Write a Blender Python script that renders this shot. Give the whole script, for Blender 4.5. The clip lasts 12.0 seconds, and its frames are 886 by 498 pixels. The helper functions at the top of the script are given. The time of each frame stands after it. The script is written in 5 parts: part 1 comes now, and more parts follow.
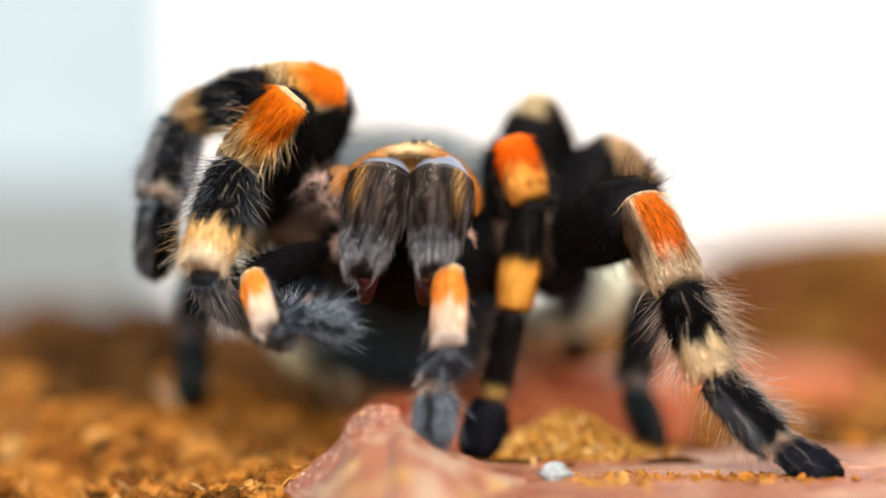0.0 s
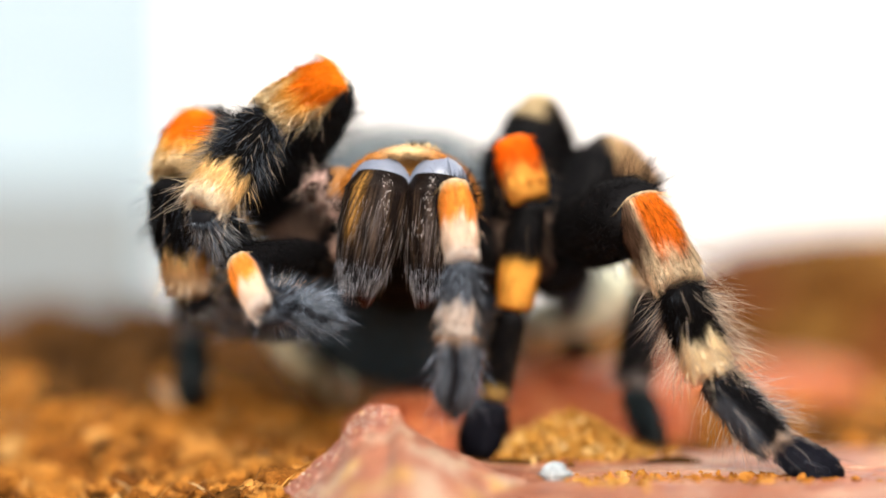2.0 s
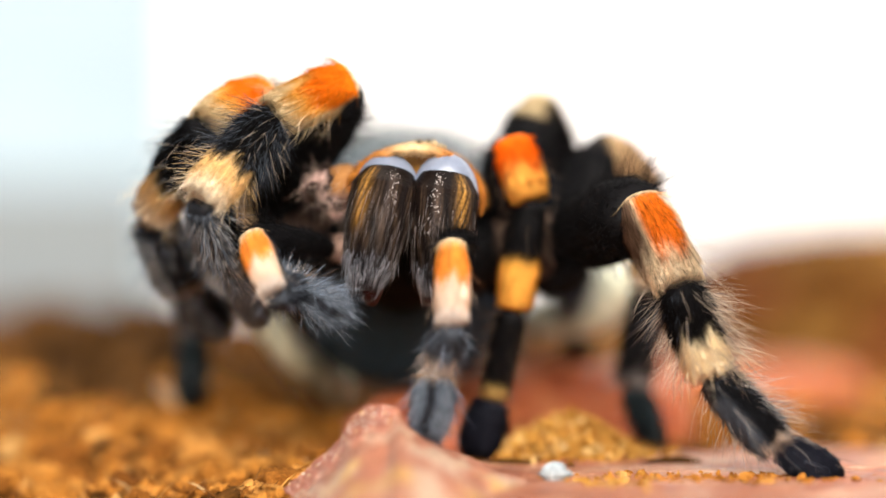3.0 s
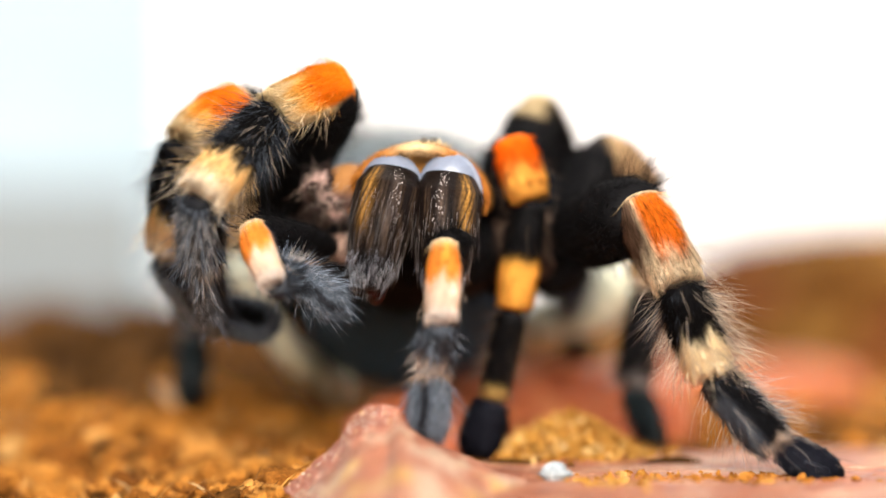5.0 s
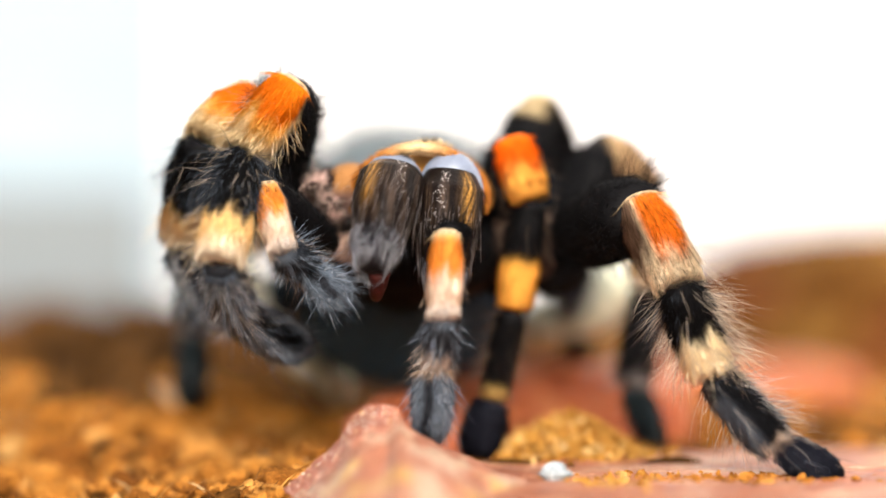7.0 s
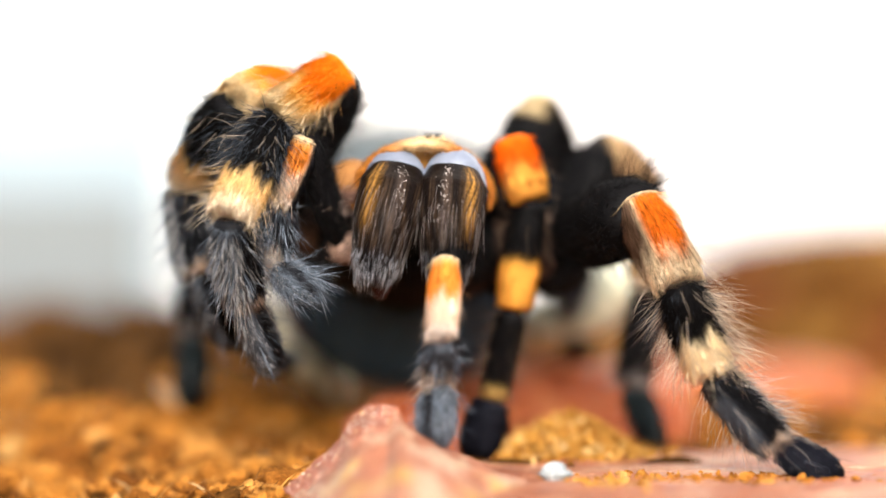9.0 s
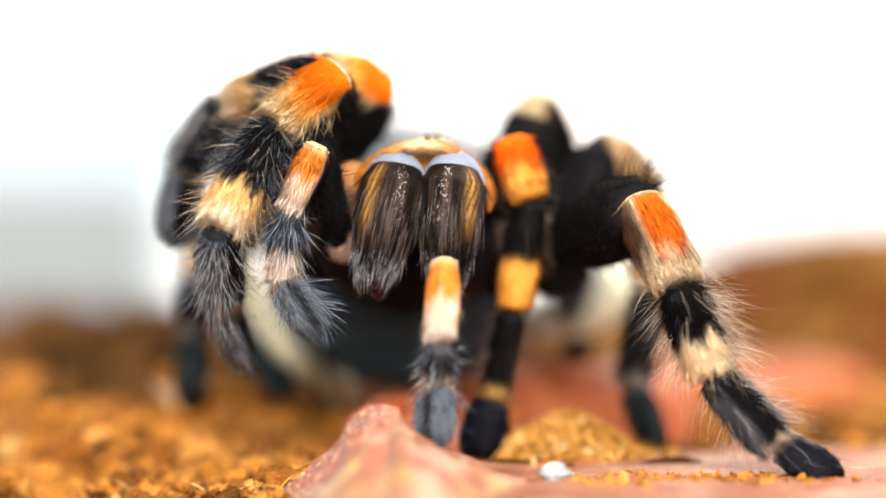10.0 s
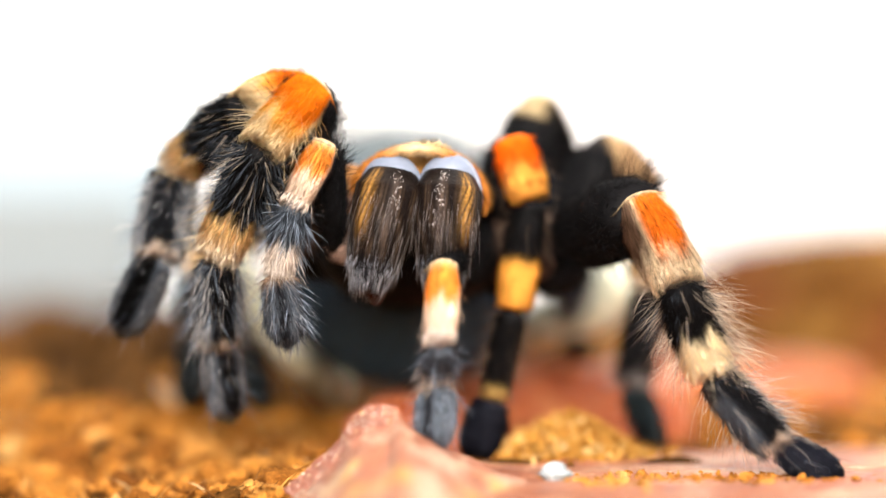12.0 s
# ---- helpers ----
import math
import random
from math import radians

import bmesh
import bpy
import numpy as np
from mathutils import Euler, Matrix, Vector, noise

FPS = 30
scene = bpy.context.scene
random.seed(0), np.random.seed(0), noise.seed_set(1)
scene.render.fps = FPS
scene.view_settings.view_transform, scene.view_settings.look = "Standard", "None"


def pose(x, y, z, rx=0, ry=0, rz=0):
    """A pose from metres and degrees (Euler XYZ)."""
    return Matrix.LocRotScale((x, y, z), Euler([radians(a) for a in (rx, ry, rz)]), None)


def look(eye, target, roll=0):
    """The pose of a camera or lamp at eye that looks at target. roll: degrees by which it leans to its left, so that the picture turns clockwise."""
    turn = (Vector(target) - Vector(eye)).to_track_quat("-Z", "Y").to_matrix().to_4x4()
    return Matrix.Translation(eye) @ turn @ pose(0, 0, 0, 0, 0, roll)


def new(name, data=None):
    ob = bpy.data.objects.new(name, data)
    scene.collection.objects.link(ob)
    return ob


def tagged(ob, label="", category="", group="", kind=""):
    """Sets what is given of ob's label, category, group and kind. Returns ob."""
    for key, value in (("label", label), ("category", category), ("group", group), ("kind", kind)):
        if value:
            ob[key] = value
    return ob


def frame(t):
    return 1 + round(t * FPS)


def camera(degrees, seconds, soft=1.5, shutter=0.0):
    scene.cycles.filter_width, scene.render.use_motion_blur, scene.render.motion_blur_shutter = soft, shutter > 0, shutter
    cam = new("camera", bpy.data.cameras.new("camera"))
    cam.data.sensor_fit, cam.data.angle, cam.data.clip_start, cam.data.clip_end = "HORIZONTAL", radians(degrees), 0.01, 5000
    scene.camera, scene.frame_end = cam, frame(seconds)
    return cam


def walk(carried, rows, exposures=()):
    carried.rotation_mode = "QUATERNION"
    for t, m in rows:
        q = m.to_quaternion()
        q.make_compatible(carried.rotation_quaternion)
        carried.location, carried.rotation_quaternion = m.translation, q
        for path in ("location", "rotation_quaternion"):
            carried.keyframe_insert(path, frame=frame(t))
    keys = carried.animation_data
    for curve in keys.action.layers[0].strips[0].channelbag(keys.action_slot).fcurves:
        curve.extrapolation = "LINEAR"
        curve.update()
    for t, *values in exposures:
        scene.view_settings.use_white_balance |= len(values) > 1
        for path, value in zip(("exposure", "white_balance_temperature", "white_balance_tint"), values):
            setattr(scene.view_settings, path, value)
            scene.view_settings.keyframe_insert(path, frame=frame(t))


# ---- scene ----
# A close view of a tarantula on soil and red stone, at true size (about 9 cm across the picture).
cam = camera(25.9, 12.0, soft=1.5)
cam.data.dof.use_dof = True
cam.data.dof.focus_distance = 0.2015
cam.data.dof.aperture_fstop = 5.2
cam.data.dof.aperture_blades = 0
walk(cam, [(0, look((0, 0, 0.0236), (0, 1, 0.0236))), (12, look((0, 0, 0.0236), (0, 1, 0.0236)))],
     exposures=[(0, -0.2), (1.5, -0.06), (3.2, 0.01), (5.5, 0.11), (9, 0.24), (12, 0.42)])

# ---------------------------------------------------------------- light
world = bpy.data.worlds.new("daylight")
scene.world = world
world.use_nodes = True
wn = world.node_tree
sky = wn.nodes.new("ShaderNodeTexSky")
sky.sky_type = "NISHITA"
sky.sun_disc = False
sky.sun_elevation = radians(29.7)
sky.sun_rotation = radians(172.9)
sky.air_density, sky.dust_density, sky.ozone_density = 1.0, 4.0, 1.0
bg = next(n for n in wn.nodes if n.type == "BACKGROUND")
bg.inputs["Strength"].default_value = 0.15
wn.links.new(sky.outputs[0], bg.inputs["Color"])

sun_data = bpy.data.lights.new("sun", "SUN")
sun_data.energy = 4.7
sun_data.angle = radians(42)
sun_data.color = (1.0, 0.98, 0.96)
sun = new("sun", sun_data)
sun.matrix_world = look((0.10, -0.60, 0.46), (0, 0.2, 0))

# ---------------------------------------------------------------- materials


def material(name, rough=0.6, metal=0.0, spec=0.5):
    m = bpy.data.materials.new(name)
    m.use_nodes = True
    b = next(n for n in m.node_tree.nodes if n.type == "BSDF_PRINCIPLED")
    b.inputs["Roughness"].default_value = rough
    b.inputs["Metallic"].default_value = metal
    b.inputs["Specular IOR Level"].default_value = spec
    return m, m.node_tree, b


def grain(nt, scale, detail=4, rough=0.6, coord="Object"):
    c = nt.nodes.new("ShaderNodeTexCoord")
    n = nt.nodes.new("ShaderNodeTexNoise")
    n.inputs["Scale"].default_value = scale
    n.inputs["Detail"].default_value = detail
    n.inputs["Roughness"].default_value = rough
    nt.links.new(c.outputs[coord], n.inputs["Vector"])
    return n.outputs["Fac"]


def ramp(nt, fac, stops):
    r = nt.nodes.new("ShaderNodeValToRGB")
    e = r.color_ramp.elements
    while len(e) < len(stops):
        e.new(0.5)
    for el, (p, c) in zip(e, stops):
        el.position, el.color = p, (*c, 1)
    nt.links.new(fac, r.inputs[0])
    return r.outputs[0]


def mixed(nt, a, b, fac, mode="MIX"):
    m = nt.nodes.new("ShaderNodeMix")
    m.data_type, m.blend_type = "RGBA", mode
    for sock, v in ((m.inputs[0], fac), (m.inputs[6], a), (m.inputs[7], b)):
        if isinstance(v, (int, float)):
            sock.default_value = v
        elif isinstance(v, tuple):
            sock.default_value = (*v, 1)
        else:
            nt.links.new(v, sock)
    return m.outputs[2]


def bump(nt, b, fac, strength, distance):
    n = nt.nodes.new("ShaderNodeBump")
    n.inputs["Strength"].default_value = strength
    n.inputs["Distance"].default_value = distance
    nt.links.new(fac, n.inputs["Height"])
    nt.links.new(n.outputs[0], b.inputs["Normal"])


def tinted(name, rough, spec, low=0.55, high=1.35, fine=2500, coarse=350, bumps=0.00008, coat=0.0):
    """A surface whose markings come from the mesh's own "tint", broken up by coarse and fine grain."""
    m, nt, b = material(name, rough, 0, spec)
    a = nt.nodes.new("ShaderNodeAttribute")
    a.attribute_name = "tint"
    f = grain(nt, fine, 3)
    c = grain(nt, coarse, 4)
    fine_v = ramp(nt, f, [(0.3, (low, low, low)), (0.7, (high, high, high))])
    coarse_v = ramp(nt, c, [(0.3, (0.84, 0.84, 0.84)), (0.7, (1.12, 1.11, 1.1))])
    col = mixed(nt, mixed(nt, a.outputs["Color"], fine_v, 1.0, "MULTIPLY"), coarse_v, 1.0, "MULTIPLY")
    nt.links.new(col, b.inputs["Base Color"])
    b.inputs["Coat Weight"].default_value = coat
    if bumps:
        bump(nt, b, f, 0.6, bumps)
    return m


FUR = tinted("fur", 0.6, 0.07, low=0.85, high=1.12, coarse=180)
HORN = tinted("horn", 0.42, 0.06, coarse=500, bumps=0.00007)
MEMBRANE = tinted("membrane", 0.2, 0.7, low=0.9, high=1.08, fine=900, coarse=200, bumps=0.00002)
ABDOMEN = tinted("abdomen_velvet", 0.75, 0.25)
FIBRE = tinted("plant_fibre", 0.9, 0.1, low=0.7, high=1.2, fine=900, coarse=200, bumps=0)
RIDGE = tinted("pink_ridge_stone", 0.45, 0.3, low=0.62, high=1.32, fine=1300, coarse=420, bumps=0.0005)


def soil_material(name, is_ground):
    m, nt, b = material(name, 0.95, 0, 0.03)
    c = grain(nt, 160, 6, 0.65)
    f = grain(nt, 1400, 5, 0.7)
    # base darkened overall to stand in for shade behind the front soil
    base = ramp(nt, c, [(0.3, (0.042, 0.018, 0.006)), (0.5, (0.105, 0.044, 0.010)), (0.72, (0.20, 0.088, 0.022))])
    fine = ramp(nt, f, [(0.3, (0.45, 0.42, 0.4)), (0.65, (1.25, 1.2, 1.1))])
    if not is_ground:
        base = mixed(nt, base, (0.88, 0.80, 0.72), 1.0, "MULTIPLY")
        patch = grain(nt, 28, 4, 0.6)
        base = mixed(nt, base, (0.26, 0.085, 0.035), ramp(nt, patch, [(0.52, (0, 0, 0)), (0.62, (0.8, 0.8, 0.8))]))
        base = mixed(nt, base, (0.34, 0.18, 0.045), ramp(nt, patch, [(0.36, (0.8, 0.8, 0.8)), (0.45, (0, 0, 0))]))
    nt.links.new(mixed(nt, base, fine, 1.0, "MULTIPLY"), b.inputs["Base Color"])
    bump(nt, b, f, 0.8, 0.0004)
    return m


def crumb_material(name, stops):
    m, nt, b = material(name, 0.95, 0, 0.05)
    g = nt.nodes.new("ShaderNodeNewGeometry")
    base = ramp(nt, g.outputs["Random Per Island"], stops)
    f = grain(nt, 2200, 4)
    fine = ramp(nt, f, [(0.3, (0.6, 0.58, 0.55)), (0.7, (1.2, 1.2, 1.15))])
    nt.links.new(mixed(nt, base, fine, 1.0, "MULTIPLY"), b.inputs["Base Color"])
    bump(nt, b, f, 0.7, 0.0002)
    return m


def stone_material(name, tone, dust):
    m, nt, b = material(name, 0.42, 0, 0.3)
    c = grain(nt, 240, 6, 0.62)
    f = grain(nt, 1500, 5, 0.7)
    wide = ramp(nt, grain(nt, 60, 3), [(0.35, (0.72, 0.66, 0.62)), (0.65, (1.12, 1.1, 1.08))])
    base = ramp(nt, c, [(0.3, (0.17, 0.036, 0.018)), (0.45, (0.36, 0.105, 0.05)), (0.57, (0.42, 0.16, 0.08)), (0.7, (0.55, 0.33, 0.21))])
    base = mixed(nt, mixed(nt, base, wide, 1.0, "MULTIPLY"), tone, 1.0, "MULTIPLY")
    sandy = ramp(nt, grain(nt, 95, 5, 0.7), [(0.48, (0, 0, 0)), (0.66, (dust, dust, dust))])
    base = mixed(nt, base, (0.70, 0.50, 0.33), sandy)
    fine = ramp(nt, f, [(0.32, (0.75, 0.68, 0.64)), (0.68, (1.4, 1.36, 1.34))])
    nt.links.new(mixed(nt, base, fine, 1.0, "MULTIPLY"), b.inputs["Base Color"])
    r = ramp(nt, c, [(0.35, (0.3, 0.3, 0.3)), (0.65, (0.6, 0.6, 0.6))])
    nt.links.new(r, b.inputs["Roughness"])
    bump(nt, b, f, 0.8, 0.0005)
    return m


def plain(name, dark, light, scale, rough, spec=0.4, depth=0.0002):
    m, nt, b = material(name, rough, 0, spec)
    c = grain(nt, scale, 5)
    nt.links.new(ramp(nt, c, [(0.3, dark), (0.7, light)]), b.inputs["Base Color"])
    bump(nt, b, grain(nt, scale * 8, 4), 0.4, depth)
    return m


SOIL, DRY, STONE = soil_material("shade_dark_soil", True), soil_material("dry_soil", False), stone_material("red_stone", (1.16, 1.24, 1.34), 0.55)
BRICK = stone_material("brick_red_stone", (1.15, 0.92, 0.60), 0.1)
CRUMB = crumb_material("soil_crumb", [(0.0, (0.15, 0.052, 0.010)), (0.25, (0.28, 0.103, 0.018)), (0.6, (0.46, 0.182, 0.030)), (0.92, (0.54, 0.235, 0.050)), (1.0, (0.56, 0.33, 0.12))])
# dark brown for clumps that stand in for shade, and for dark crumbs
SHADE_AND_CRUMB = crumb_material("shade_and_dark_crumb", [(0.0, (0.030, 0.014, 0.005)), (0.5, (0.075, 0.034, 0.010)), (1.0, (0.13, 0.060, 0.018))])
GOLD = crumb_material("golden_crumb", [(0.0, (0.26, 0.105, 0.018)), (0.4, (0.50, 0.235, 0.045)), (0.8, (0.64, 0.35, 0.085)), (1.0, (0.70, 0.48, 0.22))])
WALL = plain("white_paint", (0.82, 0.82, 0.82), (0.86, 0.86, 0.86), 12, 0.7)
PANEL = plain("pale_blue_paint", (0.295, 0.39, 0.445), (0.36, 0.455, 0.51), 9, 0.6)
GREY = plain("grey_paint", (0.16, 0.185, 0.195), (0.21, 0.235, 0.245), 9, 0.6)
ROOTLET = plain("dry_rootlet", (0.42, 0.26, 0.14), (0.60, 0.42, 0.27), 300, 0.8)
BLEACHED = plain("bleached_wood", (0.78, 0.80, 0.56), (0.92, 0.92, 0.74), 220, 0.7)
QUARTZ = plain("pale_quartz", (0.11, 0.13, 0.14), (0.48, 0.54, 0.56), 700, 0.12, 0.6)
GRIT = crumb_material("glassy_grit", [(0.0, (0.30, 0.10, 0.08)), (0.35, (0.62, 0.40, 0.32)), (0.7, (0.85, 0.78, 0.72)), (1.0, (0.80, 0.52, 0.18))])

# ---------------------------------------------------------------- mesh helpers


def link_mesh(name, verts, faces, mat, parent=None, tint=None, label="", smooth=True):
    me = bpy.data.meshes.new(name)
    me.from_pydata([tuple(v) for v in verts], [], faces)
    me.materials.append(mat)
    if tint is not None:
        at = me.color_attributes.new("tint", "FLOAT_COLOR", "POINT")
        at.data.foreach_set("color", np.concatenate([np.asarray(tint, float), np.ones((len(tint), 1))], 1).astype(np.float32).ravel())
    if smooth:
        me.polygons.foreach_set("use_smooth", np.ones(len(faces), bool))
    me.update()
    ob = new(name, me)
    ob.parent = parent
    if label:
        tagged(ob, label)
    return ob


def unit(v):
    return v / np.maximum(np.linalg.norm(v, axis=-1, keepdims=True), 1e-12)


class Skin:
    """A body of rings about a line, and the hairs that stand on it."""

    def __init__(self, seed):
        self.rng = np.random.default_rng(seed)
        self.v, self.f, self.c, self.n = [], [], [], 0

    def add(self, verts, faces, tint):
        self.v.append(verts)
        self.c.append(tint)
        self.f += [tuple(int(i) + self.n for i in q) for q in faces]
        self.n += len(verts)

    def rings(self, where, paint, nu, nv):
        """where(u, a) -> points; paint(u, a) -> colours. u runs along, a round."""
        u = np.repeat(np.linspace(0, 1, nu), nv)
        a = np.tile(np.linspace(0, 2 * np.pi, nv, endpoint=False), nu)
        i = np.arange(nu - 1)[:, None] * nv
        j = np.arange(nv)[None, :]
        k = (j + 1) % nv
        quads = np.stack([i + j, i + k, i + nv + k, i + nv + j], -1).reshape(-1, 4)
        faces = [tuple(q) for q in quads.tolist()] + [tuple(range(nv))[::-1], tuple(range((nu - 1) * nv, nu * nv))]
        self.add(where(u, a), faces, paint(u, a))

    def stubble(self, p, out, along, length, radius, lean, tint, jitter):
        """Short straight hairs, one three-sided cone each."""
        n = len(p)
        r = self.rng
        d = unit(out * (1 - lean)[:, None] + along * lean[:, None] + r.normal(0, jitter, (n, 3)))
        s = unit(np.cross(d, r.normal(0, 1, (n, 3))))
        w = np.cross(d, s)
        tip = p + d * length[:, None]
        p = p - out * (radius * 1.5)[:, None]
        vs = [p + (s * math.cos(g) + w * math.sin(g)) * radius[:, None] for g in (0, 2.0944, 4.1888)] + [tip]
        o = np.arange(n)[:, None] * 4
        tris = np.concatenate([o + np.array([[a, (a + 1) % 3, 3]]) for a in range(3)])
        self.add(np.stack(vs, 1).reshape(-1, 3), [tuple(q) for q in tris.tolist()], np.repeat(tint, 4, 0))

    def hair(self, p, out, along, length, radius, lean, tint, jitter=0.25, curl=0.35):
        """Tapered three-sided hairs with one bend; lean 0 stands up, 1 lies along."""
        n = len(p)
        r = self.rng
        d1 = unit(out * (1 - lean)[:, None] + along * lean[:, None] + r.normal(0, jitter, (n, 3)))
        d2 = unit(d1 + along * curl + r.normal(0, jitter * 0.5, (n, 3)))
        s = unit(np.cross(d1, r.normal(0, 1, (n, 3))))
        w = np.cross(d1, s)
        mid = p + d1 * (length * 0.5)[:, None]
        tip = mid + d2 * (length * 0.5)[:, None]
        p = p - out * (radius * 2)[:, None]
        vs = []
        for base, k in ((p, 1.0), (mid, 0.75)):
            for q in range(3):
                g = q * 2 * np.pi / 3
                vs.append(base + (s * np.cos(g) + w * np.sin(g)) * (radius * k)[:, None])
        vs.append(tip)
        verts = np.stack(vs, 1).reshape(-1, 3)
        o = np.arange(n)[:, None] * 7
        quads = np.concatenate([o + np.array([[a, (a + 1) % 3, (a + 1) % 3 + 3, a + 3]]) for a in range(3)])
        tris = np.concatenate([o + np.array([[a + 3, (a + 1) % 3 + 3, 6]]) for a in range(3)])
        self.add(verts, [tuple(q) for q in quads.tolist()] + [tuple(q) for q in tris.tolist()], np.repeat(tint, 7, 0))

    def coat(self, where, paint, count, length, radius, lean, span=(0.02, 0.98), jitter=0.25, keep=None, curl=0.35, arc=(0, 2 * np.pi), straight=False, spread=0.12):
        r = self.rng
        u = r.uniform(*span, count)
        a = r.uniform(min(arc), max(arc), count)
        if keep is not None:
            ok = r.uniform(0, 1, count) < keep(u, a)
            u, a = u[ok], a[ok]
        p = where(u, a)
        du, da = where(np.minimum(u + 1e-3, 1), a) - where(np.maximum(u - 1e-3, 0), a), where(u, a + 1e-3) - where(u, a - 1e-3)
        along = unit(du)
        out = unit(np.cross(da, du))
        n = len(u)
        l = length(u) if callable(length) else np.full(n, length)
        args = (p, out, along, l * r.uniform(0.55, 1.2, n), radius * r.uniform(0.7, 1.2, n), np.clip((lean(u) if callable(lean) else lean) + r.normal(0, spread, n), 0, 0.97), paint(u, a), jitter)
        if straight:
            self.stubble(*args)
        else:
            self.hair(*args, curl)

    def done(self, name, mat, parent, label=""):
        return link_mesh(name, np.concatenate(self.v), self.f, mat, parent, np.concatenate(self.c), label)


BLACK = np.array([0.0045, 0.0042, 0.0046])
SOOT = np.array([0.017, 0.018, 0.022])
ASH = np.array([0.102, 0.122, 0.152])
ORANGE = np.array([0.97, 0.235, 0.008])
AMBER = np.array([0.94, 0.47, 0.08])
CREAM = np.array([0.88, 0.66, 0.36])
PALE = np.array([0.74, 0.60, 0.46])


def fade(x, a, b):
    t = np.clip((x - a) / (b - a), 0, 1)
    return (t * t * (3 - 2 * t))[..., None]


# how each joint is marked: u runs from the body outwards, c is 1 on its back and -1 below
def paint_femur(u, a):
    return np.broadcast_to(BLACK, (len(u), 3)) * (1 + 0.5 * fade(u, 0.9, 1))


def paint_patella(u, a):
    c = np.sin(a)
    w = u + 0.10 * np.sin(a * 3 + 1) + 0.05 * np.sin(a * 7)
    top = ORANGE + (AMBER - ORANGE) * fade(w, 0.40, 0.62) + (CREAM - AMBER) * fade(w, 0.58, 0.86)
    side = CREAM * 0.9 * np.ones((len(u), 1)) + (SOOT - CREAM * 0.9) * fade(-w, -0.5, -0.15)
    col = top + (side - top) * fade(-c, -0.40, -0.1)
    col = col + (BLACK - col) * fade(-c, 0.25, 0.6)
    return col + (CREAM - col) * (fade(-u, -0.05, -0.02) * fade(c, -0.2, 0.3))


def paint_tibia(u, a):
    w = u + 0.05 * np.sin(a * 5) + 0.03 * np.sin(a * 11 + 2)
    col = BLACK + (np.array([0.97, 0.64, 0.27]) - BLACK) * fade(w, 0.58, 0.66)
    return col + (np.array([0.97, 0.82, 0.60]) - col) * fade(u, 0.74, 0.95)


def paint_metatarsus(u, a):
    c = np.sin(a)
    col = SOOT * 0.6 + (ASH * 1.1 - SOOT * 0.6) * fade(-c, -0.9, -0.55) * fade(u, 0.1, 0.25)
    return col + (np.array([0.84, 0.68, 0.54]) - col) * fade(u + 0.02 * np.sin(a * 5), 0.86, 0.92) * fade(c, 0.0, 0.35)


def paint_tarsus(u, a):
    c = np.sin(a) - 0.5 * fade(u, 0.85, 1.0)[..., 0]
    return BLACK * 1.3 + (ASH * 1.6 - BLACK * 1.3) * fade(-c, -0.97, -0.72)


SHAPES = {  # radius along the joint, in parts of its greatest radius
    "femur": [(0, 0.42), (0.12, 0.6), (0.4, 0.95), (0.75, 1.0), (0.93, 0.88), (1, 0.6)],
    "patella": [(0, 0.55), (0.06, 0.82), (0.3, 1.0), (0.75, 0.98), (0.94, 0.88), (1, 0.55)],
    "tibia": [(0, 0.55), (0.07, 0.85), (0.3, 1.0), (0.8, 0.95), (0.95, 0.86), (1, 0.5)],
    "metatarsus": [(0, 0.55), (0.07, 0.85), (0.3, 0.95), (0.8, 1.0), (0.95, 0.86), (1, 0.5)],
    "foot": [(0, 0.42), (0.08, 0.72), (0.3, 0.98), (0.6, 1.02), (0.8, 0.9), (0.92, 0.62), (0.98, 0.32), (1, 0.12)],
    "tarsus": [(0, 0.5), (0.07, 0.8), (0.3, 0.98), (0.6, 1.02), (0.8, 0.92), (0.92, 0.7), (0.98, 0.42), (1, 0.12)],
}


def paint_hind_patella(u, a):
    w = u + 0.05 * np.sin(a * 3)
    return BLACK * 2 + (CREAM * np.array([0.8, 0.72, 0.7]) - BLACK * 2) * fade(w, 0.03, 0.14) * (1 - 0.8 * fade(-np.sin(a), 0.6, 0.9))


def paint_hind_metatarsus(u, a):
    return BLACK * 1.5 + (np.array([0.34, 0.30, 0.28]) - BLACK * 1.5) * fade(u, 0.86, 0.93)


def paint_hind_tarsus(u, a):
    return np.broadcast_to(np.array([0.026, 0.038, 0.043]), (len(u), 3)).copy()


def paint_pale_femur(u, a):
    return BLACK + (CREAM - BLACK) * fade(u, 0.93, 0.97) * fade(np.sin(a), 0.2, 0.7)


def paint_pale_patella(u, a):
    return CREAM * 0.9 + (BLACK - CREAM * 0.9) * fade(-np.sin(a), -0.75, -0.4)


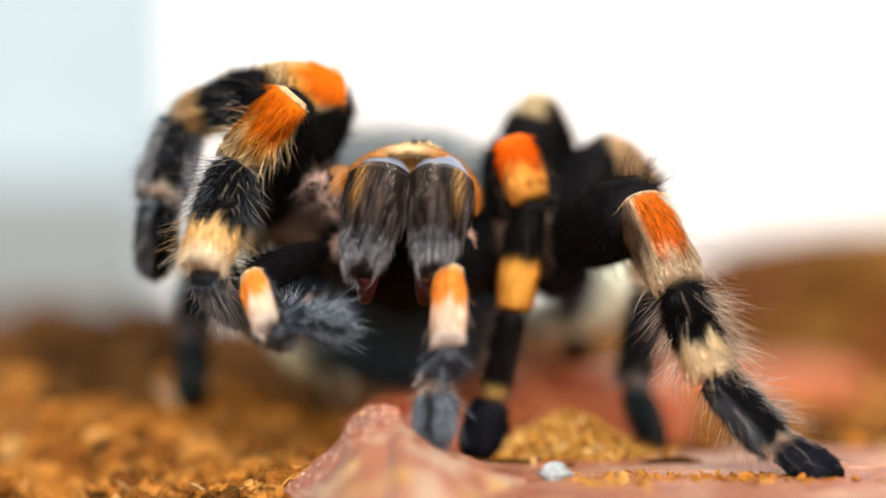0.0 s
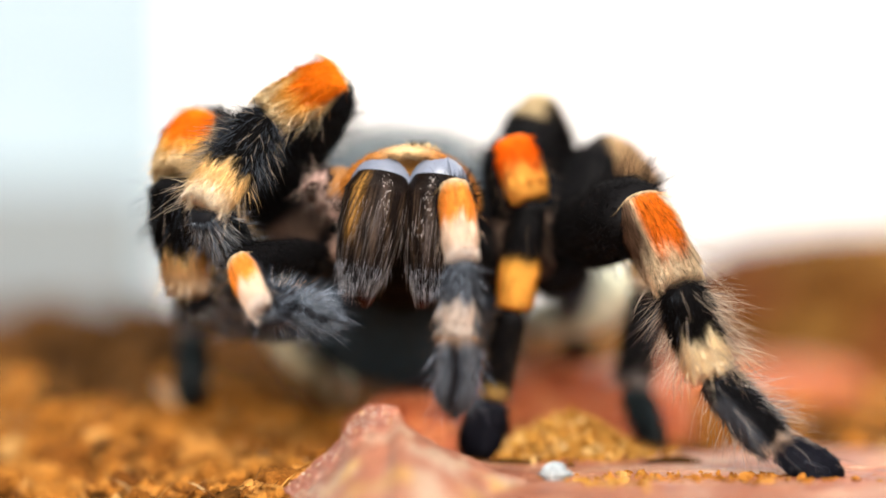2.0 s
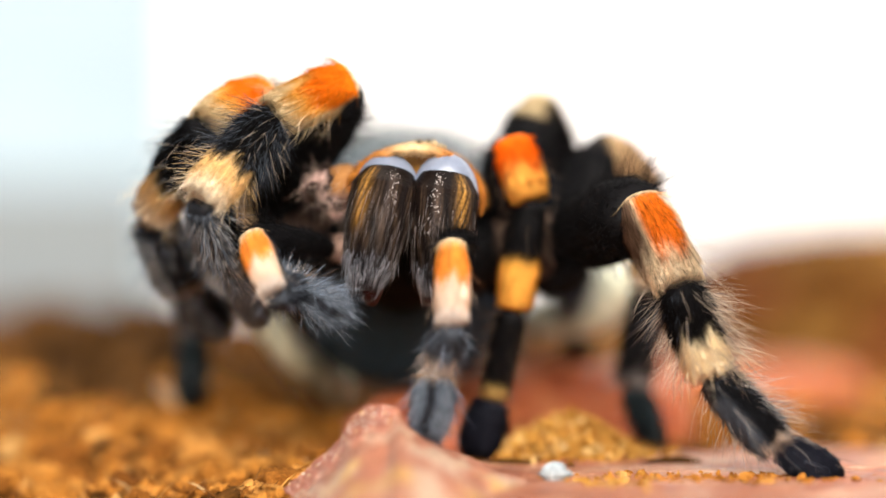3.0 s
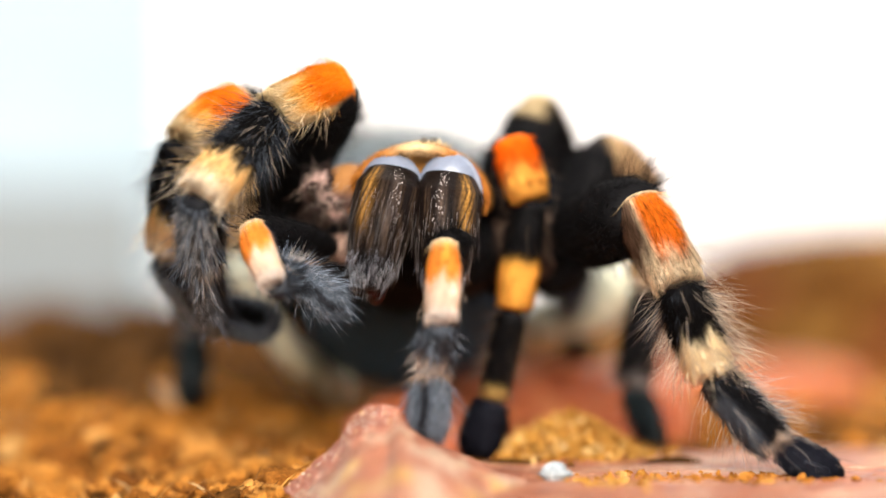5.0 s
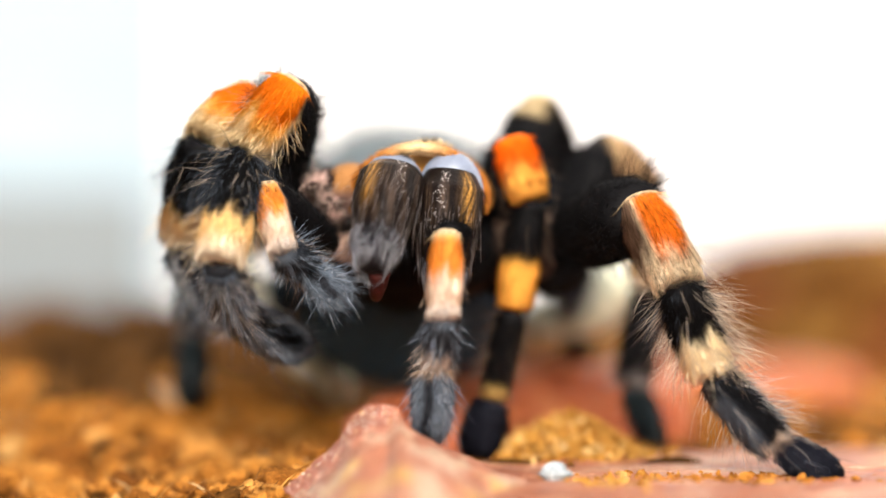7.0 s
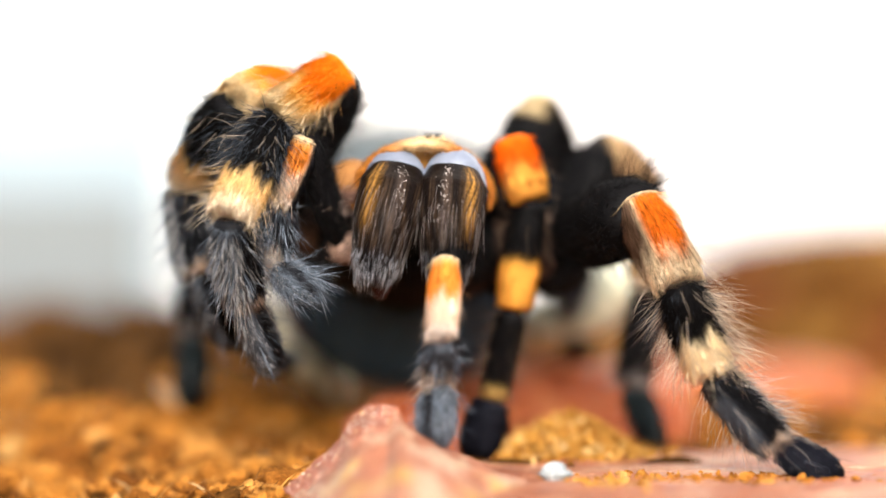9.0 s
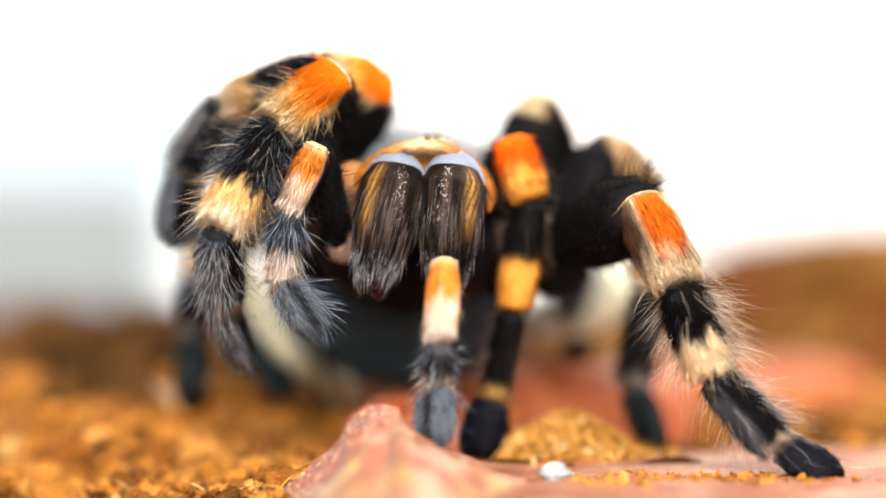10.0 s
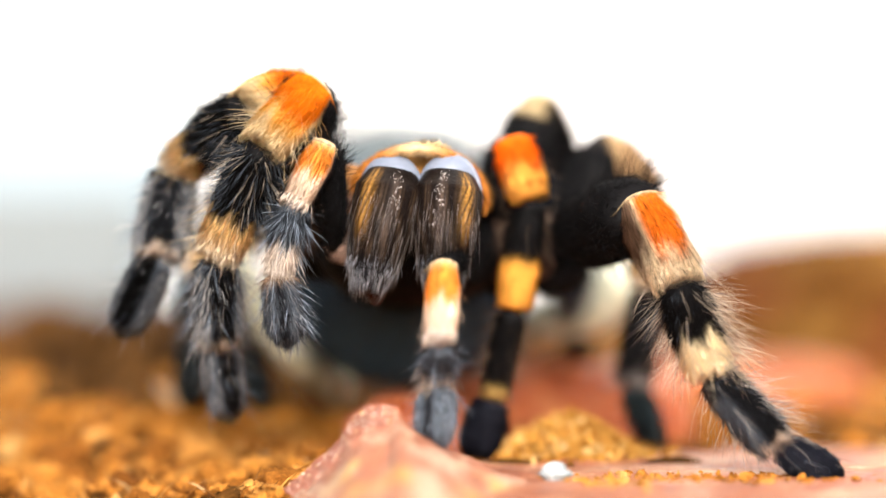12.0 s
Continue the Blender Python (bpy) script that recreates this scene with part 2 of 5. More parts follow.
def paint_palp_patella(u, a):
    # an orange saddle on the back, cream round it and towards the end
    c = np.sin(a)
    cream = np.array([0.92, 0.71, 0.54])
    saddle = fade(c + 0.06 * np.sin(u * 30 + a * 9), -0.25, 0.15) * (1 - fade(u + 0.05 * np.sin(a * 5 + 1) + 0.03 * np.sin(a * 11), 0.42, 0.62))
    col = cream + (np.array([0.96, 0.34, 0.05]) - cream) * saddle
    groove = np.exp(-(np.cos(a) / 0.10) ** 2)[:, None] * fade(c, 0, 0.2) * (1 - fade(u, 0.34, 0.5))
    col = col + (np.array([0.42, 0.11, 0.02]) - col) * groove * 0.5
    col = col + (np.array([0.62, 0.46, 0.26]) - col) * fade(-u, -0.11, -0.06)
    col = col + (np.array([0.80, 0.70, 0.62]) - col) * fade(u, 0.80, 0.95)
    return col + (SOOT * 1.5 - col) * fade(-c, -0.1, 0.2)


def paint_palp_tibia(u, a):
    w = u + 0.05 * np.sin(a * 5)
    band = np.array([0.93, 0.82, 0.72])
    return ASH * 0.6 + (band - ASH * 0.6) * fade(w, 0.48, 0.62) * fade(np.sin(a), -0.4, 0.1)


def paint_palp_tarsus(u, a):
    col = SOOT * 1.6 + (ASH * 1.25 - SOOT * 1.6) * fade(np.abs(np.cos(a) + 0.06 * np.sin(u * 9)), 0.12, 0.42)
    return col + (np.array([0.34, 0.22, 0.14]) - col) * fade(-u, -0.14, -0.05)


def paint_vivid_patella(u, a):
    w = u + 0.06 * np.sin(a * 3 + 1)
    col = np.array([0.98, 0.16, 0.004]) + (np.array([0.97, 0.48, 0.09]) - np.array([0.98, 0.16, 0.004])) * fade(w, 0.30, 0.75)
    return col


def paint_vivid_tibia(u, a):
    return BLACK + (AMBER - BLACK) * fade(u + 0.012 * np.sin(a * 5), 0.50, 0.60)


def paint_vivid_metatarsus(u, a):
    return BLACK * 1.5 + (np.array([0.62, 0.42, 0.14]) - BLACK * 1.5) * fade(u, 0.78, 0.86)


def paint_black(u, a):
    return np.array([0.011, 0.012, 0.019]) + (ASH * 0.8 - BLACK * 1.4) * fade(-np.sin(a), 0.5, 0.8)


def paint_bristly_patella(u, a):
    # an orange stripe along the back, cream outside and at the end, dark brown on the inner side
    c, side = np.cos(a - 1.8), np.sin(a - 1.8)
    w = u + 0.05 * np.sin(a * 7)
    cream = np.array([0.97, 0.78, 0.52])
    col = cream + (ORANGE * np.array([1, 1.0, 2]) - cream) * fade(c, 0.66, 0.88) * (1 - fade(w, 0.55, 0.85))
    col = col + (np.array([0.17, 0.10, 0.065]) - col) * fade(side, 0.60, 0.85) * (1 - fade(w, 0.45, 0.85))
    col = col + (CREAM - col) * fade(-u, -0.07, -0.04)
    return col + (BLACK - col) * fade(-c, 0.5, 0.8)


def paint_bristly_tibia(u, a):
    w = u + 0.06 * np.sin(a * 5) + 0.03 * np.sin(a * 11 + 2)
    return BLACK + (np.array([0.97, 0.80, 0.50]) - BLACK) * fade(w, 0.54, 0.68)


STYLES = {"pale_knee": {"femur": paint_pale_femur, "patella": paint_pale_patella, "tarsus": paint_hind_tarsus}, "vivid": {"patella": paint_vivid_patella, "tibia": paint_vivid_tibia, "metatarsus": paint_vivid_metatarsus, "tarsus": paint_black},
          "bristly": {"patella": paint_bristly_patella, "tibia": paint_bristly_tibia, "tarsus": paint_black}, "hind": {"patella": paint_hind_patella, "metatarsus": paint_hind_metatarsus, "tarsus": paint_hind_tarsus}, "palp": {"patella": paint_palp_patella, "tibia": paint_palp_tibia, "tarsus": paint_palp_tarsus}}
PAINT = {"femur": paint_femur, "patella": paint_patella, "tibia": paint_tibia, "metatarsus": paint_metatarsus, "tarsus": paint_tarsus}


def joint(name, length, radius, parent, seed, dense=1.0, shag=1.0, grey=0.0, style="front", straw=0.5):
    """One joint of a leg: z runs outwards from its hinge, y is its back."""
    s = Skin(seed)
    foot = name == "tarsus" and style in ("vivid", "bristly")
    us, rs = zip(*SHAPES["foot" if foot else name])
    base_paint = STYLES.get(style, {}).get(name, PAINT[name])
    if name == "tarsus" and style == "front" and grey < 0.1:  # the second leg's foot is the darker one
        base_paint = lambda u, a: 0.5 * paint_tarsus(u, a)

    over = 0.05 if style == "palp" else 0.13  # how far the knee laps back over its hinge

    def where(u, a):
        r = np.interp(u, us, rs) * radius
        wob = 1 + 0.03 * np.sin(a * 2 + u * 5 + seed) + 0.02 * np.sin(a * 5 - u * 9)
        flat = 0.92 if name != "tarsus" else 0.72
        return np.stack([r * np.cos(a) * wob, r * np.sin(a) * flat * wob, u * length - (over * length * (1 - u) if name == "patella" else 0)], -1)

    def skin_paint(u, a):
        return base_paint(u, a) * 0.95

    def short_paint(u, a):
        c = base_paint(u, a)
        g = s.rng.uniform(0, 1, (len(u), 1))
        c = c * (s.rng.uniform(0.85, 1.12, (len(u), 1)) if name == "patella" else s.rng.uniform(0.7, 1.35, (len(u), 1)))
        pale = c.mean(1, keepdims=True) > 0.25
        if style == "palp" and name != "patella":
            c = c * np.where(pale, 1.0, s.rng.choice([0.25, 0.6, 1.2, 2.4], (len(u), 1)))
        if style == "bristly" and name == "patella":  # a few dark hairs among the pale ones
            c = np.where(g < 0.22, c * 0.18, c)
        if name in ("metatarsus", "tarsus", "tibia") and grey > 0:
            dark = c.mean(1, keepdims=True) < 0.06
            c = np.where(dark & (g < grey * (0.35 if name == "tibia" else 1.0) * (0.15 + 0.95 * fade(-np.sin(a), -0.92, -0.6))), ASH * s.rng.uniform(0.6, 1.5, (len(u), 1)), c)
        return c

    def long_paint(u, a):
        g = s.rng.uniform(0, 1, (len(u), 1))
        c = base_paint(u, a)
        if name == "femur":
            return BLACK * s.rng.uniform(0.8, 2.5, (len(u), 1))
        if style == "vivid":
            return np.array([0.17, 0.12, 0.085]) * s.rng.uniform(0.3, 1.4, (len(u), 1))
        if style == "palp":
            return np.where(c.mean(1, keepdims=True) > 0.2, c * s.rng.uniform(0.7, 1.1, (len(u), 1)), ASH * s.rng.choice([0.3, 0.8, 2.0, 4.5], (len(u), 1)))
        return np.where(g < straw, (PALE if name in ("patella", "tibia") else np.array([0.60, 0.56, 0.52])) * s.rng.uniform(0.3, 1.1, (len(u), 1)), c * 0.8 + ASH * s.rng.choice([0.1, 0.5, 1.3, 2.6] if name in ("metatarsus", "tarsus") else [0.05, 0.2, 0.5, 0.9], (len(u), 1)))

    s.rings(where, skin_paint, 22, 20)
    area = 2 * np.pi * radius * length * 1e6
    short = {"femur": 5, "patella": 20 if style == "palp" else 28, "tibia": 18, "metatarsus": 22, "tarsus": 30}[name]
    lean = {"femur": 0.75, "patella": 0.945, "tibia": 0.9 if style == "vivid" else 0.78, "metatarsus": 0.8, "tarsus": 0.93 if foot else 0.84}[name]
    leng = {"femur": 0.0010, "patella": 0.0018, "tibia": 0.0014, "metatarsus": 0.0016, "tarsus": 0.0015}[name]
    if name == "tibia" and style != "vivid":  # the pale band at its end lies flatter
        steep = lean
        lean = lambda u: steep + (0.945 - steep) * fade(u, 0.5, 0.6)[:, 0]
    s.coat(where, short_paint, int(area * short * dense * 2.4), leng * (0.7 if style == "vivid" else 0.6 if foot else 0.75 if style == "palp" and name == "patella" else 1.2), 0.000026 if name == "patella" else 0.000032, lean, jitter=0.05 if name == "patella" else 0.12, straight=True, spread=0.04 if name == "patella" else 0.1, span=(0.05, 0.98))
    tall = {"femur": 0.9, "patella": 0.35, "tibia": 2.2, "metatarsus": 1.4, "tarsus": 0.35}[name]
    if style == "palp":
        tall = {"femur": 0.3, "patella": 0.1, "tibia": 3.0, "tarsus": 1.6}[name]
    if style == "vivid":
        tall = {"femur": 0.4, "patella": 0.25, "tibia": 1.0, "metatarsus": 1.5, "tarsus": 0.05}[name]
    elif foot:
        tall *= 0.3

    def kept(u, a):
        if style == "palp":
            return 0.15 + 0.85 * np.cos(a) ** 2 if name == "tarsus" else np.full(len(u), 0.8)
        if style == "bristly":  # fringed on both sides, bare in front
            return 0.06 + 0.94 * np.exp(-((a - 0.8) / 0.45) ** 2) + 0.5 * np.exp(-((a - 3.9) / 0.35) ** 2)
        if style == "vivid":
            return (0.1 + 0.9 * np.cos(a) ** 2) * (1 - fade(u, 0.42, 0.5)[:, 0] if name == "tibia" else 1)
        side = 0.3 + 0.7 * np.cos(a) ** 2
        return side * (1 - 0.75 * fade(u, 0.5, 0.62)[:, 0]) if name == "tibia" else side
    s.coat(where, long_paint, int(area * tall * (1.0 if style == "vivid" else shag) * 2.0), (0.0034 if style == "vivid" else 0.0042 if style == "front" else 0.0046 if style != "palp" else 0.0042 if name == "tarsus" else 0.0034) * (1.2 if style == "bristly" else 1), 0.00004 if style == "front" and straw > 0.4 else 0.000025, 0.66 if style == "palp" else 0.5, jitter=0.13, curl=0.18, span=(0.35 if name == "patella" else 0.05, 0.95),
           keep=kept)
    if style in ("front", "palp") and name in ("metatarsus", "tarsus"):  # a thick pale-grey fringe on both sides of the dark back
        tone = np.array([0.54, 0.56, 0.61]) * (0.6 if grey < 0.1 else 1.0) if name == "tarsus" else np.array([0.52, 0.52, 0.53])
        s.coat(where, lambda u, a: tone * s.rng.uniform(0.25, 1.35, (len(u), 1)), int(area * (20 if name == "tarsus" else 14)), 0.0008 if style == "palp" else 0.0012 if name == "tarsus" else 0.0020, 0.000036, 0.66, span=(0.12, 0.985),
               jitter=0.1, spread=0.08, keep=lambda u, a: np.clip(0.04 + fade(-np.sin(a), -0.93, -0.6)[:, 0] + fade(u, 0.9, 0.97)[:, 0] * (name == "tarsus"), 0, 1))
    if name in ("tibia", "patella") and style != "vivid":  # a fringe of stiff hairs over the next hinge
        s.coat(where, base_paint, int(260 * dense), 0.0016, 0.00005, 0.9, span=(0.86, 0.97), jitter=0.12)
    if name == "patella" and style in ("front", "palp", "bristly"):  # the thin pale rim at the knee
        def collar(u, a):
            g = np.pi * (-0.22 + 1.44 * u)
            r, t = np.interp(0.05, us, rs) * radius * 1.03, 0.00010 * np.sqrt(np.clip(np.sin(np.pi * np.clip(u, 0.03, 0.97)), 0, 1))
            return np.stack([(r + t * np.cos(a)) * np.cos(g), (r + t * np.cos(a)) * np.sin(g) * 0.92, (0.05 - over * 0.95) * length + 1.6 * t * np.sin(a)], -1)
        s.rings(collar, lambda u, a: np.array([0.80, 0.58, 0.34]) * (0.7 if style == "bristly" else 1.0) * (0.75 + 0.35 * np.sin(u * 37 + seed) * np.sin(u * 91))[:, None], 28, 8)
    if name == "femur" and style not in ("hind", "pale_knee"):  # stiff black spikes about the knee
        s.coat(where, lambda u, a: np.broadcast_to(BLACK, (len(u), 3)), 150, 0.0026, 0.00004, 0.3, span=(0.72, 0.985), jitter=0.25)
    if name == "tarsus":  # two small claws
        for sx in (-1, 1):
            def claw(u, a, sx=sx):
                r = 0.00013 * (1 - u * 0.9)
                return np.stack([sx * 0.00035 + r * np.cos(a), -0.0009 * u * u + r * np.sin(a), length - 0.0002 + u * 0.0009], -1)
            s.rings(claw, lambda u, a: np.broadcast_to(BLACK, (len(u), 3)), 6, 6)
    return s.done(name, FUR, parent)


# ---------------------------------------------------------------- ground and surroundings


def lumps(x, y, scale, seed):
    return np.array([noise.fractal(Vector((p * scale, q * scale, seed)), 0.9, 2.1, 4) for p, q in zip(np.ravel(x), np.ravel(y))]).reshape(np.shape(x))


def ground_height(x, y):
    near = np.exp(-((y - 0.2) / 0.25) ** 2)
    z = -0.0012 + 0.0015 * lumps(x, y, 130, 3.1) * near + 0.0022 * lumps(x, y, 38, 7.7)
    side = 1 / (1 + np.exp((x + 0.020) / 0.0035))
    slope = np.clip(-0.0036 + (y - 0.21) * 0.143, -0.012, 0.0090) * np.exp(-(np.clip(y - 0.42, 0, None) / 0.14) ** 2)
    z = z + side * (slope + 0.0012 + 0.0030 * lumps(x, y, 75, 5.3) * near)
    return z


def spaced(lo, hi, mid, n, power=2.6):
    t = np.linspace(-1, 1, n)
    s = np.sign(t) * np.abs(t) ** power
    return np.where(s < 0, mid + s * (mid - lo), mid + s * (hi - mid))


gx, gy = spaced(-3, 3, 0, 190, 3.4), spaced(-3, 0.72, 0.2, 190, 3.0)
XX, YY = np.meshgrid(gx, gy)
ZZ = ground_height(XX, YY)
ni, nj = XX.shape
quads = [(i * nj + j, i * nj + j + 1, (i + 1) * nj + j + 1, (i + 1) * nj + j) for i in range(ni - 1) for j in range(nj - 1)]
ground = link_mesh("ground", np.stack([XX, YY, ZZ], -1).reshape(-1, 3), quads, SOIL)
tagged(ground, "loose orange-brown soil covering the terrarium floor", "ground", kind="structure")


def slab(name, x0, x1, y0, y1, z0, z1, mat, label, category, bev=0.004):
    bm = bmesh.new()
    bmesh.ops.create_cube(bm, size=1)
    for v in bm.verts:
        v.co = Vector((x0 if v.co.x < 0 else x1, y0 if v.co.y < 0 else y1, z0 if v.co.z < 0 else z1))
    bmesh.ops.bevel(bm, geom=list(bm.edges), offset=bev, segments=2, affect="EDGES")
    me = bpy.data.meshes.new(name)
    bm.to_mesh(me)
    bm.free()
    me.materials.append(mat)
    ob = new(name, me)
    return tagged(ob, label, category, kind="structure")


slab("wall_back", -3, 3, 0.70, 0.74, -0.05, 1.6, WALL, "plain white wall behind the terrarium", "wall")
slab("wall_panel", -0.60, -0.094, 0.694, 0.697, -0.02, 0.5, PANEL, "pale blue panel standing before the white wall", "wall panel", 0.001)
# the last slab is added to imitate the background's gradient towards grey
slab("plinth", -0.60, -0.102, 0.680, 0.6935, -0.02, 0.048, GREY, "low grey slab added to darken the foot of the panel", "plinth", 0.003)


def rock(name, centre, size, seed, mat, label, shape, nu=44, nv=56, rough=0.06, category="stone"):
    """A stone as one closed skin; shape(direction) gives its radius in parts of its size."""
    verts, faces = [], []
    for i in range(nu + 1):
        th = np.pi * i / nu
        for j in range(nv):
            ph = 2 * np.pi * j / nv
            d = Vector((np.sin(th) * np.cos(ph), np.sin(th) * np.sin(ph), np.cos(th)))
            r = shape(d) * (1 + rough * noise.fractal(d * 2.3 + Vector((seed, 0, 0)), 0.9, 2.0, 5)
                            + rough * 0.4 * noise.fractal(d * 9 + Vector((seed, 3, 0)), 0.8, 2.0, 3))
            verts.append((centre[0] + d.x * r * size[0], centre[1] + d.y * r * size[1], centre[2] + d.z * r * size[2]))
    for i in range(nu):
        for j in range(nv):
            k = (j + 1) % nv
            faces.append((i * nv + j, (i + 1) * nv + j, (i + 1) * nv + k, i * nv + k))
    ob = link_mesh(name, verts, faces, mat)
    return tagged(ob, label, category)


def boxy(p):
    return lambda d: (abs(d.x) ** p + abs(d.y) ** p + abs(d.z) ** p) ** (-1 / p)


def mound(cx, cy, rx, ry, h, seed):
    """A low heap of dry soil."""
    nr, na = 40, 72
    vs = []
    for i in range(nr + 1):
        q = i / nr
        for j in range(na):
            g = 2 * math.pi * j / na
            wob = 1 + 0.15 * noise.noise(Vector((math.cos(g) * 1.5, math.sin(g) * 1.5, seed)))
            x, y = cx + rx * q * wob * math.cos(g), cy + ry * q * wob * math.sin(g)
            z = -0.004 + (h + 0.004) * (1 - q ** 4.5) + 0.0022 * noise.fractal(Vector((x * 60, y * 60, seed)), 0.9, 2.0, 5) * (1 - q)
            vs.append((x, y, z))
    fs = [(i * na + j, i * na + (j + 1) % na, (i + 1) * na + (j + 1) % na, (i + 1) * na + j) for i in range(nr) for j in range(na)]
    return tagged(link_mesh("soil_mound", vs, [f[::-1] for f in fs], DRY), "low mound of dry orange-brown soil", "soil mound", kind="structure")


mound(0.110, 0.45, 0.074, 0.10, 0.0290, 3.0)
mound(0.060, 0.50, 0.045, 0.08, 0.0150, 8.0)

# the flat red stone on which the spider's left feet stand
rock("red_slab", (0.030, 0.200, -0.0046), (0.046, 0.038, 0.0048), 1.0, STONE, "flat brick-red stone slab dusted with soil crumbs", boxy(5), rough=0.03)


CREST = [(-0.0172, -0.0024), (-0.0168, -0.0016), (-0.0134, 0.0012), (-0.0105, 0.0039), (-0.0093, 0.0062), (-0.0078, 0.0075), (-0.0045, 0.0076), (-0.0037, 0.0058),
         (-0.0022, 0.0047), (0.0009, 0.0031), (0.0055, 0.0012), (0.0101, 0.0000), (0.0150, -0.0030)]


def crest_line(x):
    """How far back and how high the rock's crest lies at x."""
    z = np.interp(x, [c[0] for c in CREST], [c[1] for c in CREST])
    return 0.1950 + 0.0012 * np.sin(x * 300) - 0.12 * (x + 0.004), z


def ridge_rock():
    """The foremost rock: a ridge across, steep on its left, falling softly towards the camera and to the right."""
    nx, ny = 150, 96
    xs, v = np.linspace(-0.0190, 0.0150, nx), np.linspace(-1, 1, ny)
    X, V = np.meshgrid(xs, np.sign(v) * np.abs(v) ** 1.5)
    line, high = crest_line(X)
    # the crest's notches die out down the face
    soft = np.mean([crest_line(X + d)[1] for d in np.linspace(-0.0045, 0.0045, 13)], axis=0)
    Y = line + np.where(V < 0, V * 0.044, V * 0.009)
    high = high + (soft - high) * (1 - np.exp(-np.clip(line - Y, 0, None) / 0.0035))
    edge = np.clip((X + 0.0190) / 0.0015, 0, 1)
    back, front = np.clip((Y - line) / 0.0040, 0, None), np.clip((line - Y) / 0.044, 0, None)
    Z = (high + 0.014) * np.exp(-back ** 2) * (1 - 0.55 * front ** 1.25) * edge - 0.014
    Z = Z - 0.0019 * (1 - np.exp(-np.clip(line - Y, 0, None) / 0.0011)) * np.clip((-0.0040 - X) / 0.0015, 0, 1)
    # a raised, rough rim along the steep side, and soft hollows in the face
    rim = np.exp(-((line - Y - 0.0006) / 0.0009) ** 2) * np.clip((-0.0042 - X) / 0.0012, 0, 1)
    Z = Z + 0.00045 * rim * (1 + 0.7 * lumps(X, Y, 900, 6.1)) + 0.00045 * lumps(X, Y, 170, 2.2) * np.clip(front * 12, 0.25, 1) + 0.00022 * lumps(X, Y, 620, 4.4)
    top = np.stack([X, Y, Z], -1).reshape(-1, 3)
    low = top.copy()
    low[:, 2] = -0.016
    n = nx * ny
    f = [(i * nx + j, i * nx + j + 1, (i + 1) * nx + j + 1, (i + 1) * nx + j) for i in range(ny - 1) for j in range(nx - 1)]
    f += [tuple(q + n for q in g[::-1]) for g in f]
    round_it = [j for j in range(nx)] + [i * nx + nx - 1 for i in range(1, ny)] + [(ny - 1) * nx + j for j in range(nx - 2, -1, -1)] + [i * nx for i in range(ny - 2, 0, -1)]
    f += [(p, p + n, q + n, q) for p, q in zip(round_it, round_it[1:] + round_it[:1])]
    # the vein of dark red along the rim, and pale sandy patches on the face
    vein = np.exp(-((line - Y - 0.0008) / 0.0012) ** 2) * np.clip((-0.0046 - X) / 0.0012, 0, 1) * np.clip(1 + 0.6 * lumps(X, Y, 420, 1.7), 0.2, 1)
    sand = np.clip(0.35 + 2.6 * lumps(X, Y * 0.5, 420, 8.8), 0, 1) * np.clip(front * 14 - 0.1, 0, 1)
    ochre = np.clip(3.2 * lumps(X, Y * 0.7, 260, 5.5) - 0.4, 0, 1) * np.clip(front * 9 - 0.6, 0, 1)
    pink, red, cream, yellow = np.array([0.43, 0.172, 0.100]), np.array([0.20, 0.060, 0.045]), np.array([0.60, 0.42, 0.29]), np.array([0.62, 0.35, 0.09])
    col = pink + (cream - pink) * (0.85 * sand)[..., None]
    col = col + (yellow - col) * (0.7 * ochre)[..., None]
    col = (col + (red - col) * 0.62 * vein[..., None]).reshape(-1, 3)
    ob = link_mesh("red_rock", np.concatenate([top, low]), f, RIDGE, None, np.concatenate([col, col]))
    return tagged(ob, "ridged pinkish-red rock with a glittering crest", "stone")


ridge_rock()
rock("red_rock", (-0.0035, 0.2235, -0.001), (0.0085, 0.0085, 0.0076), 3.0, BRICK, "small red rock behind the ridged rock", boxy(2.4), rough=0.08)
rock("red_rock", (0.0500, 0.330, -0.002), (0.022, 0.020, 0.0068), 21.0, BRICK, "low reddish rock before the soil mound", boxy(3.2), rough=0.06)
rock("red_rock", (0.014, 0.262, 0.000), (0.020, 0.016, 0.0085), 9.0, BRICK, "rounded brick-red rock behind the spider", boxy(2.6), rough=0.06)

# ---------------------------------------------------------------- the spider
spider = new("tarantula")
tagged(spider, "black tarantula with orange knees and cream bands, front legs raised", "spider")


def ellipsoid(c, r, bend=0.0):
    def where(u, a):
        th = np.pi * np.clip(u, 0.004, 0.996)
        x, y, z = np.sin(th) * np.cos(a), np.cos(th), np.sin(th) * np.sin(a)
        return np.stack([c[0] + r[0] * x, c[1] + r[1] * y, c[2] + r[2] * z + bend * y * y], -1)
    return where


